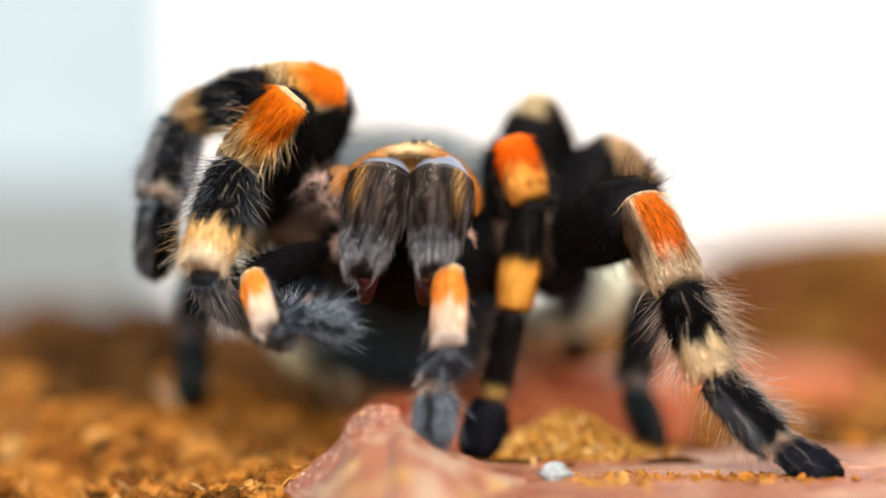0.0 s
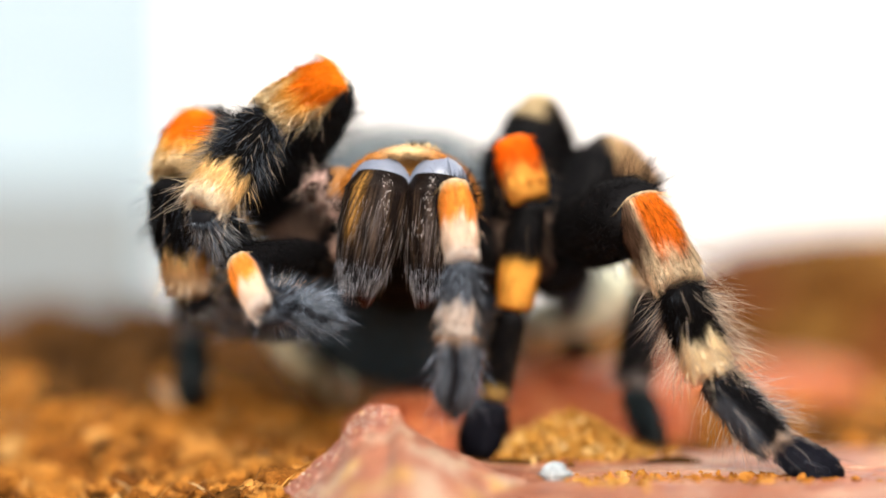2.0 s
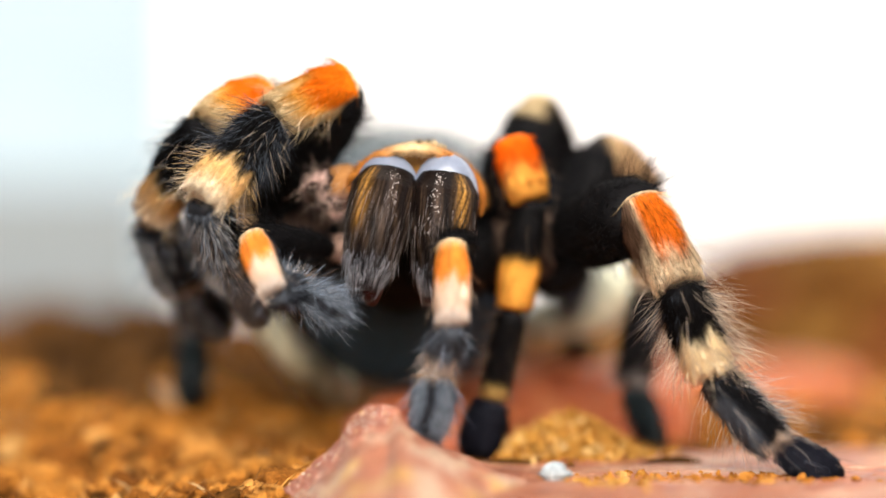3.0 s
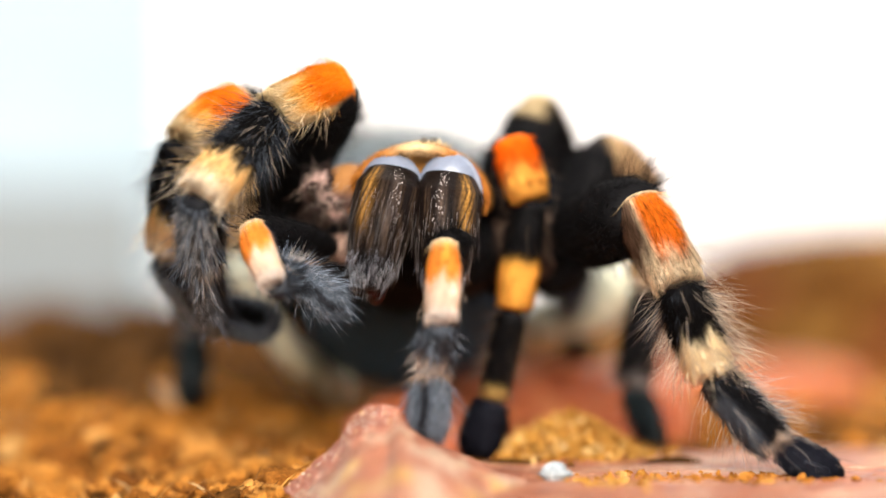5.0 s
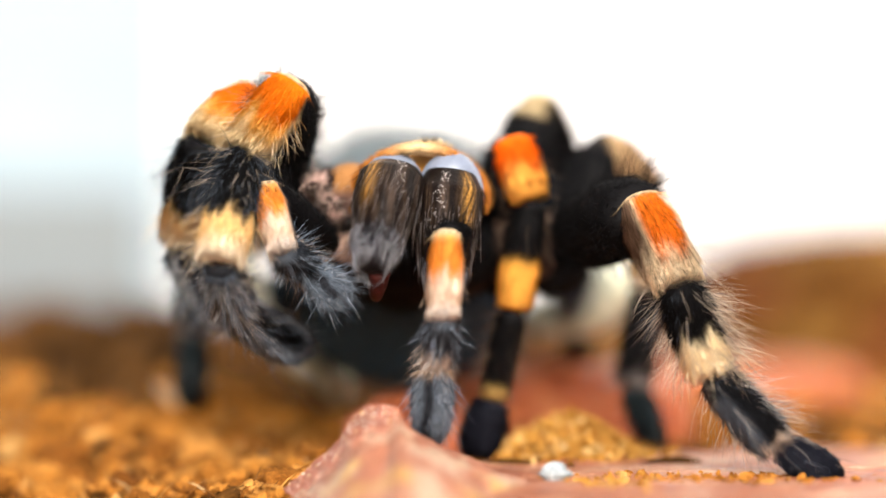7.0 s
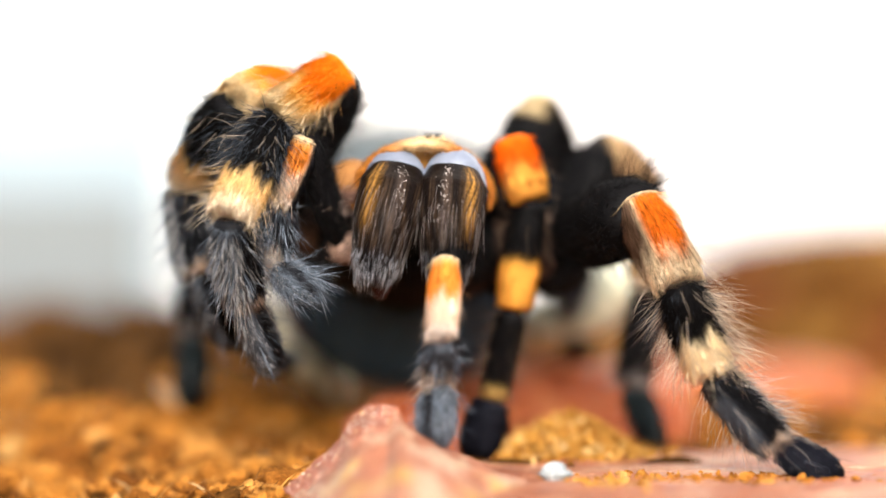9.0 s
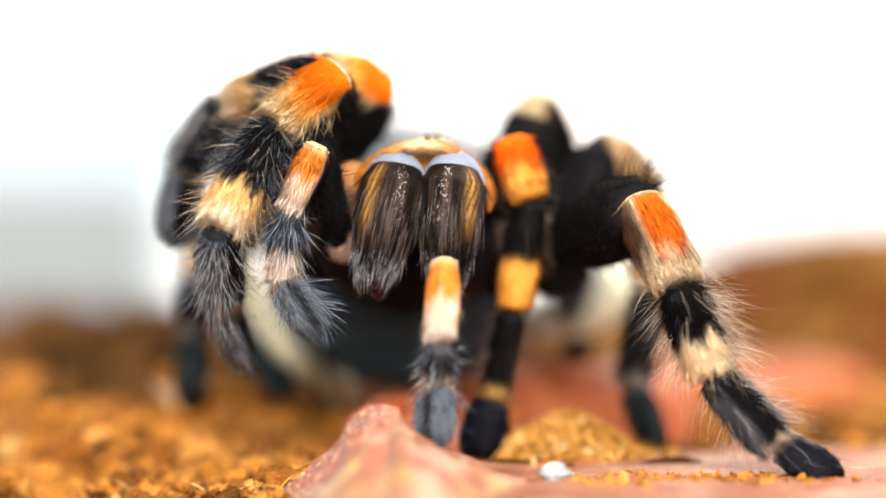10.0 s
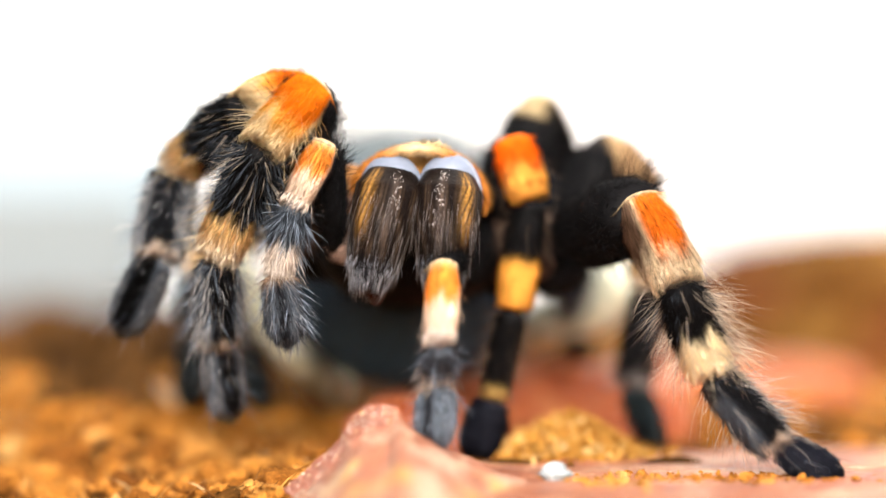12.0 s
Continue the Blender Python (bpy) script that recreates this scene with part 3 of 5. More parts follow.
def build_abdomen():
    s = Skin(11)
    w = ellipsoid((-0.0055, 0.256, 0.0222), (0.0168, 0.0200, 0.0172))

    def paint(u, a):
        # the lit top and the shaded underside are painted into the colour
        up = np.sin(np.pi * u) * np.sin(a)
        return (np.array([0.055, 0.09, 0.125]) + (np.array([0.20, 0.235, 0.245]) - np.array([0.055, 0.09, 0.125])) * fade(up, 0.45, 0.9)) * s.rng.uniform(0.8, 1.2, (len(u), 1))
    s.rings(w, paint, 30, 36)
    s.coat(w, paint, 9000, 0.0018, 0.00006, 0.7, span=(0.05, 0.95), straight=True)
    # a thin halo of long hairs over the back, coloured pale for its lit rim
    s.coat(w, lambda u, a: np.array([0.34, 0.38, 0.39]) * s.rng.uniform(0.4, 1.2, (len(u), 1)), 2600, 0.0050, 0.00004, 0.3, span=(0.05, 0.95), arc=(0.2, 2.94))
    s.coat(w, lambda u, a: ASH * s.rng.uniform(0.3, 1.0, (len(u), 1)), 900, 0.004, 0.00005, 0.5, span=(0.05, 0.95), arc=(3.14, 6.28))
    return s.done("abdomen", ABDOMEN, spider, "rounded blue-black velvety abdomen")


def build_sternum():
    s = Skin(12)
    w = ellipsoid((-0.0035, 0.2235, 0.0235), (0.0115, 0.0135, 0.0068))

    def paint(u, a):
        return BLACK * s.rng.uniform(0.8, 1.3, (len(u), 1))
    s.rings(w, paint, 18, 24)
    s.coat(w, paint, 2500, 0.0014, 0.00006, 0.6)
    return s.done("sternum", FUR, spider, "dark underside of the body")


def build_carapace():
    """Its origin is the body's centre; it sways with the body."""
    s = Skin(13)

    def where(u, a):
        th = np.pi * np.clip(u, 0.004, 0.996)
        x, y, z = np.sin(th) * np.cos(a), -np.cos(th), np.sin(th) * np.sin(a)
        wide = 0.0082 + 0.0025 * np.clip(y, 0, 1)
        return np.stack([wide * x, np.where(y > 0, 0.0115, 0.0086) * y, np.where(z > 0, 0.0066 - 0.0012 * np.clip(y, 0, 1), 0.003) * z], -1)

    def paint(u, a):
        y, z = -np.cos(np.pi * u), np.sin(np.pi * u) * np.sin(a)
        col = BLACK * 1.6 + (np.array([0.36, 0.165, 0.035]) - BLACK * 1.6) * fade(-y, -0.1, 0.35)
        return col + (SOOT - col) * fade(-z, 0.2, 0.6)
    s.rings(where, paint, 34, 40)
    # the flank that bulges out beside the face
    flank = ellipsoid((-0.0076, -0.0036, 0.0012), (0.0030, 0.0040, 0.0030))

    def flank_paint(u, a):
        z = np.sin(np.pi * u) * np.sin(a)
        return np.array([0.36, 0.165, 0.055]) + (np.array([0.16, 0.09, 0.07]) - np.array([0.36, 0.165, 0.055])) * fade(-z, -0.15, 0.35)
    s.rings(flank, flank_paint, 20, 24)
    s.coat(flank, flank_paint, 900, 0.0006, 0.00003, 0.85, straight=True)
    s.coat(where, paint, 6500, 0.0007, 0.00004, 0.85, span=(0.05, 0.9))
    s.coat(where, lambda u, a: PALE * s.rng.uniform(0.5, 1.1, (len(u), 1)), 250, 0.0018, 0.00004, 0.4, span=(0.25, 0.6), arc=(0.2, 2.9))
    ob = s.done("carapace", FUR, spider, "dark carapace with an orange-tan front")
    # the raised rim over the face
    s = Skin(16)

    def rim(u, a):
        g = np.pi * (-0.06 + 1.12 * u)
        r = 0.00085 * np.clip(np.sin(np.pi * np.clip(u, 0.02, 0.98)) * 2.2, 0.25, 1) * (1 + 0.12 * np.sin(g * 23) * np.sin(a * 2))
        return np.stack([(0.0074 + r * 0.7 * np.cos(a)) * np.cos(g), -0.0092 + r * 1.5 * np.sin(a) + 0.003 * np.cos(g) ** 2,
                         -0.0004 + (0.0059 + r * 0.75 * np.cos(a)) * np.sin(g)], -1)

    def rim_paint(u, a):
        col = AMBER * np.array([0.52, 0.38, 0.4]) * s.rng.uniform(0.5, 1.2, (len(u), 1))
        return col + (CREAM - col) * np.exp(-((u - 0.5) / 0.09) ** 2)[:, None] * 0.8
    s.rings(rim, rim_paint, 60, 14)
    s.coat(rim, rim_paint, 2200, 0.0004, 0.00004, 0.6, span=(0.03, 0.97), jitter=0.4)
    s.done("rim", FUR, ob, "orange-tan hairy front rim")
    # the eye hill and its pale tuft
    s = Skin(14)
    w = ellipsoid((0.0012, -0.0080, 0.0055), (0.0020, 0.0014, 0.0007))
    s.rings(w, lambda u, a: np.array([0.55, 0.36, 0.16]) * s.rng.uniform(0.6, 1.2, (len(u), 1)), 12, 16)
    s.coat(w, lambda u, a: CREAM * s.rng.uniform(0.7, 1.2, (len(u), 1)), 300, 0.0007, 0.00006, 0.4, arc=(0.1, 3.0))
    s.coat(w, lambda u, a: np.broadcast_to(BLACK, (len(u), 3)), 34, 0.0011, 0.00004, 0.25, span=(0.3, 0.7), arc=(1.2, 2.0))
    for sx in (-1, 1):
        for q, r in ((0.0006, 0.00032), (0.0013, 0.00024)):
            s.rings(ellipsoid((sx * q + 0.0012, -0.0091, 0.0057), (r, r, r)), lambda u, a: np.broadcast_to(BLACK * 0.6, (len(u), 3)), 8, 10)
    s.done("eye_hill", HORN, ob, "raised black eye hill with a pale tuft")
    # the bare bulges over the jaws
    for sx in (-1, 1):
        s = Skin(15 + sx)
        s.rings(ellipsoid((sx * 0.0031 + 0.0003, -0.0088, 0.0006), (0.0036, 0.0024, 0.0046)), lambda u, a: np.broadcast_to(np.array([0.21, 0.24, 0.31]), (len(u), 3)), 26, 30)
        s.done("membrane", MEMBRANE, ob, "shiny lavender-grey membrane above the jaw")
    return ob


def build_chelicera(sx):
    """A jaw, hinged at its origin, hanging down its own -z, its front towards -y."""
    s = Skin(21 + sx)
    L = 0.0140

    def where(u, a):
        wide = np.interp(u, [0, 0.05, 0.2, 0.5, 0.8, 0.95, 1], [0.38, 0.72, 1.0, 0.96, 0.76, 0.50, 0.2]) * 0.0036
        deep = np.interp(u, [0, 0.05, 0.2, 0.5, 0.8, 0.95, 1], [0.20, 0.42, 0.82, 1.0, 0.9, 0.65, 0.2]) * 0.0041
        return np.stack([wide * np.cos(a) + sx * 0.0004 * u, -deep * np.sin(a) - 0.0022 * np.sin(np.pi * u * 0.8), -u * L], -1)

    def paint(u, a):
        # tan stripe on the outer side, finer pale streaks, ash towards the tip
        band = np.exp(-((a - (np.pi / 2 - sx * 0.62)) / 0.2) ** 2)[:, None] * (1 - fade(u, 0.45, 0.7)) * fade(u, 0.02, 0.12)
        streak = np.clip(np.sin(a * 17 + 3 * np.sin(u * 6)) * np.sin(a * 29 + 1), 0, 1)[:, None] * fade(u, 0.1, 0.3)
        thin = np.exp(-((a - (np.pi / 2 + sx * 0.2)) / 0.12) ** 2)[:, None] * (1 - fade(u, 0.5, 0.8)) * fade(u, 0.05, 0.15)
        col = np.array([0.008, 0.005, 0.004]) * np.ones((len(u), 1))
        col = col + (np.array([0.46, 0.23, 0.05]) - col) * band * (0.5 + 0.3 * np.sin(a * 31 + 5 * np.sin(u * 9)) + 0.3 * np.sin(u * 57 + a * 19) * np.sin(a * 47 + u * 21))[:, None]
        col = col + (np.array([0.24, 0.15, 0.09]) - col) * streak * 0.22
        col = col + (np.array([0.22, 0.16, 0.13]) - col) * thin * 0.2
        return col + (SOOT * 0.7 - col) * fade(u, 0.7, 0.88)
    s.rings(where, paint, 50, 120)

    def hairs(u, a):
        c = paint(u, a) * s.rng.uniform(0.6, 1.6, (len(u), 1))
        return c + (np.array([0.19, 0.19, 0.24]) * s.rng.choice([0.04, 0.08, 0.2, 0.75], (len(u), 1)) * s.rng.uniform(0.7, 1.2, (len(u), 1)) - c) * fade(u + s.rng.normal(0, 0.06, len(u)), 0.82, 0.95)
    s.coat(where, hairs, 2600, 0.0030, 0.000017, 0.965, span=(0.1, 0.93), jitter=0.05, straight=True, spread=0.02, keep=lambda u, a: 0.25 + 0.75 * np.clip(u * 1.4, 0, 1))
    s.coat(where, lambda u, a: np.array([0.58, 0.60, 0.68]) * s.rng.uniform(0.25, 1.5, (len(u), 1)), 420, 0.0019, 0.000016, 0.95, span=(0.74, 0.95), jitter=0.08)
    # short whitish flecks imitate the glints on the rough front
    mid = np.pi / 2 + sx * 0.26
    s.coat(where, lambda u, a: np.array([0.85, 0.78, 0.74]) * s.rng.uniform(0.25, 1.15, (len(u), 1)), 420, 0.0005, 0.00007, 0.9, span=(0.05, 0.55),
           arc=(mid - 0.55, mid + 0.55), keep=lambda u, a: np.exp(-((a - mid - sx * 0.25 * (u - 0.2)) / 0.16) ** 2) * np.clip(1.15 - 2.0 * u, 0.05, 1), jitter=0.2)
    # long fine pale streaks down the front
    s.coat(where, lambda u, a: np.array([0.46, 0.40, 0.38]) * s.rng.uniform(0.2, 1.3, (len(u), 1)), 170, 0.0046, 0.000013, 0.955, span=(0.25, 0.7), jitter=0.03, spread=0.015)
    s.coat(where, lambda u, a: np.array([0.62, 0.64, 0.70]) * s.rng.uniform(0.15, 1.3, (len(u), 1)), 330, 0.0022, 0.000020, 0.9, span=(0.80, 0.95), jitter=0.07, spread=0.06)
    ob = s.done("chelicera", HORN, spider, "glossy dark brown jaw with tan stripes and grey bristles")
    s = Skin(31 + sx)

    def fang(u, a):
        r = 0.0011 * (1 - u) ** 0.7 + 0.0001
        return np.stack([sx * -0.0004 + r * np.cos(a), 0.0004 + 0.006 * u + r * np.sin(a) * 0.6, -L + 0.0009 - 0.0016 * np.sin(u * 2.4) + 0.001 * u + r * np.sin(a)], -1)
    s.rings(fang, lambda u, a: np.array([0.05, 0.012, 0.01]) * np.ones((len(u), 1)), 14, 12)
    s.done("fang", HORN, ob, "dark reddish fang folded under the jaw")
    return ob


def build_coxa(c, r, seed):
    s = Skin(seed)
    smooth = ellipsoid(c, r)

    def w(u, a):  # folded and lumpy
        p = smooth(u, a)
        k = 1 + 0.22 * np.sin(a * 3 + u * 9 + seed) * np.sin(u * 7) + 0.10 * np.sin(a * 7 - u * 13)
        return np.array(c) + (p - np.array(c)) * k[:, None]

    def paint(u, a):
        k = fade(np.sin(a * 2 + u * 7 + seed), -0.5, 0.4)
        return (np.array([0.62, 0.42, 0.36]) + (np.array([0.03, 0.016, 0.012]) - np.array([0.62, 0.42, 0.36])) * k) * s.rng.uniform(0.6, 1.2, (len(u), 1))
    s.rings(w, paint, 26, 34)
    s.coat(w, lambda u, a: paint(u, a) * s.rng.uniform(0.5, 1.6, (len(u), 1)), 1500, 0.0015, 0.000026, 0.8, straight=True)
    s.coat(w, lambda u, a: np.array([0.60, 0.46, 0.38]) * s.rng.uniform(0.3, 1.1, (len(u), 1)), 160, 0.0026, 0.00003, 0.5)
    return s.done("coxa", FUR, spider, "pinkish hairy hip joint beside the jaws")


for c, r, k in (((-0.0130, 0.2095, 0.0302), (0.0017, 0.0024, 0.0019), 71), ((-0.0118, 0.2090, 0.0284), (0.0010, 0.0020, 0.0014), 72)):
    build_coxa(c, r, k)


def build_trochanter(c, r, seed):
    s = Skin(seed)
    w = ellipsoid(c, r)

    def paint(u, a):
        return BLACK * s.rng.uniform(0.8, 1.6, (len(u), 1))
    s.rings(w, paint, 16, 20)
    s.coat(w, paint, 900, 0.0014, 0.00004, 0.7, straight=True)
    return s.done("trochanter", FUR, spider)


for c, r, k in (((0.0128, 0.2230, 0.0215), (0.0042, 0.0040, 0.0034), 75), ((0.0080, 0.2230, 0.0215), (0.0042, 0.0040, 0.0036), 76), ((-0.0140, 0.2260, 0.0235), (0.0045, 0.0045, 0.0038), 77), ((0.0132, 0.2265, 0.0275), (0.0036, 0.0034, 0.0046), 78)):
    build_trochanter(c, r, k)
abdomen = build_abdomen()
sternum = build_sternum()
BODY = Vector((-0.0031, 0.2145, 0.0288))
carapace = build_carapace()
carapace.matrix_basis = Matrix.Translation(BODY)
JAWS = {-1: Vector((-0.0055, 0.2055, 0.0326)), 1: Vector((0.0004, 0.2055, 0.0324))}
jaw_right, jaw_left = build_chelicera(-1), build_chelicera(1)
for ob, sx in ((jaw_right, -1), (jaw_left, 1)):
    ob.matrix_basis = Matrix.Translation(JAWS[sx])


def aim(az, el):
    az, el = radians(az), radians(el)
    return Vector((math.cos(el) * math.sin(az), math.cos(el) * math.cos(az), math.sin(el)))


def turned(at, way, back):
    """A pose with z along way and y as near to back as it goes."""
    y = (back - way * back.dot(way)).normalized()
    x = y.cross(way)
    m = Matrix((x, y, way)).transposed().to_4x4()
    m.translation = at
    return m


def build_leg(name, hip, lengths, radii, seed, dense=1.0, shag=1.0, grey=0.3, label="", toward=(0, 0.2235, 0.0235), style="front", straw=0.5):
    """A leg in the spider's space: its own mesh is the hip joint, its children the joints that swing."""
    s = Skin(seed)
    hip, inner = np.array(hip), np.array(toward) + (np.array(hip) - np.array(toward)) * 0.25
    ax = hip - inner
    side = unit(np.cross(ax, (0, 0, 1)))
    up = unit(np.cross(side, ax))
    r0 = radii[0] * 0.95

    def where(u, a):
        r = r0 * np.interp(u, [0, 0.1, 0.6, 0.9, 1], [0.5, 0.9, 1.0, 0.85, 0.3])
        return inner + ax * u[:, None] + side * (r * np.cos(a))[:, None] + up * (r * np.sin(a))[:, None]

    def paint(u, a):
        return np.array([0.10, 0.065, 0.05]) * (4.0 if style == "palp" else 1.0) * s.rng.uniform(0.3, 1.5, (len(u), 1))
    s.rings(where, paint, 12, 16)
    s.coat(where, paint, int(700 * dense), 0.0015, 0.00005, 0.6)
    leg = s.done(name, FUR, spider, label)
    leg["hip"] = tuple(float(q) for q in hip)
    kinds = ["femur", "patella", "tibia", "metatarsus", "tarsus"] if len(lengths) == 5 else ["femur", "patella", "tibia", "tarsus"]
    joints = [joint(k, l * 1e-3, r, leg, seed * 10 + i, dense, shag, grey, style, straw) for i, (k, l, r) in enumerate(zip(kinds, lengths, radii))]
    return leg, joints, [l * 1e-3 for l in lengths], Vector(hip)


def backs(ways):
    """Which way each joint's back faces: out of the bend at the knee."""
    return [-ways[1]] + [ways[0]] * (len(ways) - 1)


def stand(leg, ways):
    _, joints, lengths, at = leg
    ways = [aim(*w) for w in ways]
    for ob, l, w, b in zip(joints, lengths, ways, backs(ways)):
        ob.matrix_basis = turned(at, w, b)
        at = at + w * l


FRONT = [0.0037, 0.0027, 0.0026, 0.0022, 0.0019]
SECOND = [0.0037, 0.0029, 0.0028, 0.0025, 0.0021]
HIND = [0.0034, 0.0028, 0.0024, 0.0021, 0.0021]
PALP = [0.0019, 0.0018, 0.0017, 0.0017]
FRONT_LABEL = "raised front leg with an orange knee and cream bands"
first_leg_right = build_leg("leg", (-0.0206, 0.2220, 0.0270), [22.5, 8.3, 13.2, 9.8, 9.0], FRONT, 41, 1.0, 1.5, 0.75, FRONT_LABEL, straw=0.14)
second_leg_right = build_leg("leg", (-0.0178, 0.2260, 0.0300), [17.6, 7.9, 12.9, 10.2, 9.0], SECOND, 42, 1.0, 0.9, 0.04, FRONT_LABEL, straw=0.12)
third_leg_right = build_leg("leg", (-0.0127, 0.2360, 0.0264), [17.5, 9.0, 12.0, 9.0, 9.0], HIND, 43, 0.4, 0.4, 0.05, "dark hind leg", style="hind")
fourth_leg_right = build_leg("leg", (-0.0127, 0.236, 0.0264), [16.98, 7.43, 8.45, 7.35, 8.64], HIND, 44, 0.4, 0.4, 0.0, "dark hind leg standing on the soil", style="hind")
first_leg_left = build_leg("leg", (0.0079, 0.222, 0.0243), [13.8, 6.48, 12.29, 10.3, 7.33], [0.0032, 0.0025, 0.0022, 0.0016, 0.0024], 45, 0.8, 0.45, 0.0,
                           "upright front leg with a vivid orange knee", style="vivid", straw=0.9)
second_leg_left = build_leg("leg", (0.0129, 0.2185, 0.024), [17.1, 9.41, 9.93, 9.8, 7.63], [0.0046, 0.0030, 0.0026, 0.0021, 0.0020], 46, 1.0, 2.0, 0.05,
                            "outstretched front leg with an orange knee and pale bristles", style="bristly", straw=0.8)
third_leg_left = build_leg("leg", (0.015, 0.222, 0.0243), [11.73, 7.93, 11.04, 12.3, 7.87], [0.0036, 0.0037, 0.0024, 0.0021, 0.0021], 47, 0.4, 0.5, 0.0, "dark hind leg with pale rings", style="hind")
fourth_leg_left = build_leg("leg", (0.0072, 0.2320, 0.0257), [15.48, 8.84, 12.93, 13.75, 15.15], HIND, 48, 0.4, 0.5, 0.0, "dark hind leg with a pale knee", style="pale_knee")
palp_right = build_leg("palp", (-0.0122, 0.2100, 0.0237), [13.2, 7.2, 7.2, 7.2], PALP, 49, 1.2, 1.2, 0.15, "feeler with an orange knee and grey bristles", (-0.003, 0.214, 0.0235), "palp")
palp_left = build_leg("palp", (0.0028, 0.2062, 0.0246), [9.4, 8.5, 7.2, 7.6], [0.0018, 0.0018, 0.0015, 0.0018], 50, 1.2, 1.0, 0.15, "feeler with an orange knee reaching down to the rock", (-0.003, 0.214, 0.0235), "palp")

stand(first_leg_left, [(-178.4, 52.0), (104.2, -71.6), (-74.9, -81.0), (-55.9, -74.9), (-76.8, -72.6)])
stand(second_leg_left, [(150.6, 13.2), (140.1, -56.3), (107.0, -69.9), (90.0, -48.1), (98.5, -27.8)])
stand(third_leg_left, [(36.8, 64.8), (61.3, -38.0), (32.8, -77.6), (-131.0, -75.7), (90.0, -68.5)])
stand(fourth_leg_left, [(90.0, 75.2), (24.2, -29.8), (20.2, -48.7), (-2.1, -59.4), (11.7, -47.6)])
stand(fourth_leg_right, [(-45.3, 23.1), (-90.0, -47.0), (-142.6, -63.5), (-175.1, -74.1), (-163.6, -83.1)])

# ---------------------------------------------------------------- loose things


def root_piece(points, radius, label, mat=BLEACHED, name="root"):
    """A smooth bent root through a few points."""
    pts = [Vector(p) for p in points]
    path = []
    for i in range(len(pts) - 1):
        p0, p1, p2, p3 = pts[max(i - 1, 0)], pts[i], pts[i + 1], pts[min(i + 2, len(pts) - 1)]
        for k in range(8):
            t = k / 8
            path.append(0.5 * ((2 * p1) + (p2 - p0) * t + (2 * p0 - 5 * p1 + 4 * p2 - p3) * t * t + (3 * p1 - p0 - 3 * p2 + p3) * t ** 3))
    path.append(pts[-1])
    n, nv = len(path), 14
    verts, faces = [], []
    for i, p in enumerate(path):
        d = (path[min(i + 1, n - 1)] - path[max(i - 1, 0)]).normalized()
        x = d.cross(Vector((0, 1, 0.2))).normalized()
        y = x.cross(d)
        e = min(i, n - 1 - i)
        r = radius * (min(1, 0.35 + 0.25 * e)) * (1 + 0.12 * noise.noise(p * 200))
        for j in range(nv):
            g = 2 * math.pi * j / nv
            verts.append(p + (x * math.cos(g) + y * math.sin(g)) * r * (1 + 0.06 * math.sin(3 * g)))
    for i in range(n - 1):
        for j in range(nv):
            k = (j + 1) % nv
            faces.append((i * nv + j, i * nv + k, (i + 1) * nv + k, (i + 1) * nv + j))
    faces += [tuple(range(nv))[::-1], tuple(range((n - 1) * nv, n * nv))]
    return tagged(link_mesh(name, verts, faces, mat), label, name)


root_piece([(-0.0262, 0.240, 0.0230), (-0.0225, 0.241, 0.0155), (-0.0192, 0.244, 0.0100), (-0.0170, 0.262, 0.0062), (-0.0165, 0.300, 0.0010)], 0.0020,
           "smooth pale bleached root behind the spider")
root_piece([(0.0240, 0.252, 0.0215), (0.0200, 0.255, 0.0155), (0.0140, 0.262, 0.0135), (0.0085, 0.290, 0.0085), (0.006, 0.330, 0.0)], 0.0034,
           "smooth pale bleached root behind the spider")

root_piece([(-0.0376, 0.252, 0.0060), (-0.0345, 0.249, 0.0036), (-0.0318, 0.246, 0.0016), (-0.0296, 0.243, -0.0006)], 0.00055, "thin pale rootlet lying on the soil", ROOTLET)
root_piece([(0.0150, 0.2185, 0.0052), (0.0172, 0.2180, 0.0044), (0.0194, 0.2178, 0.0030), (0.0212, 0.2178, 0.0016)], 0.00016, "thin straw lying over the golden soil", GOLD, "straw")

grain_bm = bmesh.new()
bmesh.ops.create_icosphere(grain_bm, subdivisions=2, radius=1)
ICO_V = np.array([v.co[:] for v in grain_bm.verts])
ICO_F = [tuple(v.index for v in f.verts) for f in grain_bm.faces]
grain_bm.free()


def crumbs(name, count, place, sizes, mat, label, seed):
    """Loose grains as one heap. place(rng) -> x, y, z of the surface."""
    rng = np.random.default_rng(seed)
    vs, fs, n = [], [], 0
    for _ in range(count):
        x, y, z = place(rng)
        r = rng.uniform(*sizes) * rng.choice([0.6, 1, 1, 1.5])
        q = ICO_V * rng.uniform(0.6, 1.3, (len(ICO_V), 1)) * rng.uniform(0.35, 1.4, 3)
        g, e = rng.uniform(0, 2 * np.pi), rng.normal(0, 0.5)
        rot = np.array([[np.cos(g), -np.sin(g), 0], [np.sin(g), np.cos(g), 0], [0, 0, 1]]) @ np.array([[1, 0, 0], [0, np.cos(e), -np.sin(e)], [0, np.sin(e), np.cos(e)]])
        vs.append((q @ rot.T) * r + (x, y, z + r * 0.3))
        fs += [tuple(i + n for i in f) for f in ICO_F]
        n += len(ICO_V)
    ob = link_mesh(name, np.concatenate(vs), fs, mat, smooth=False)
    return tagged(ob, label, "soil crumbs", kind="stuff")


def on_ground(x0, x1, y0, y1):
    def place(r):
        x, y = r.uniform(x0, x1), r.uniform(y0, y1)
        return x, y, float(ground_height(np.array([x]), np.array([y]))[0])
    return place


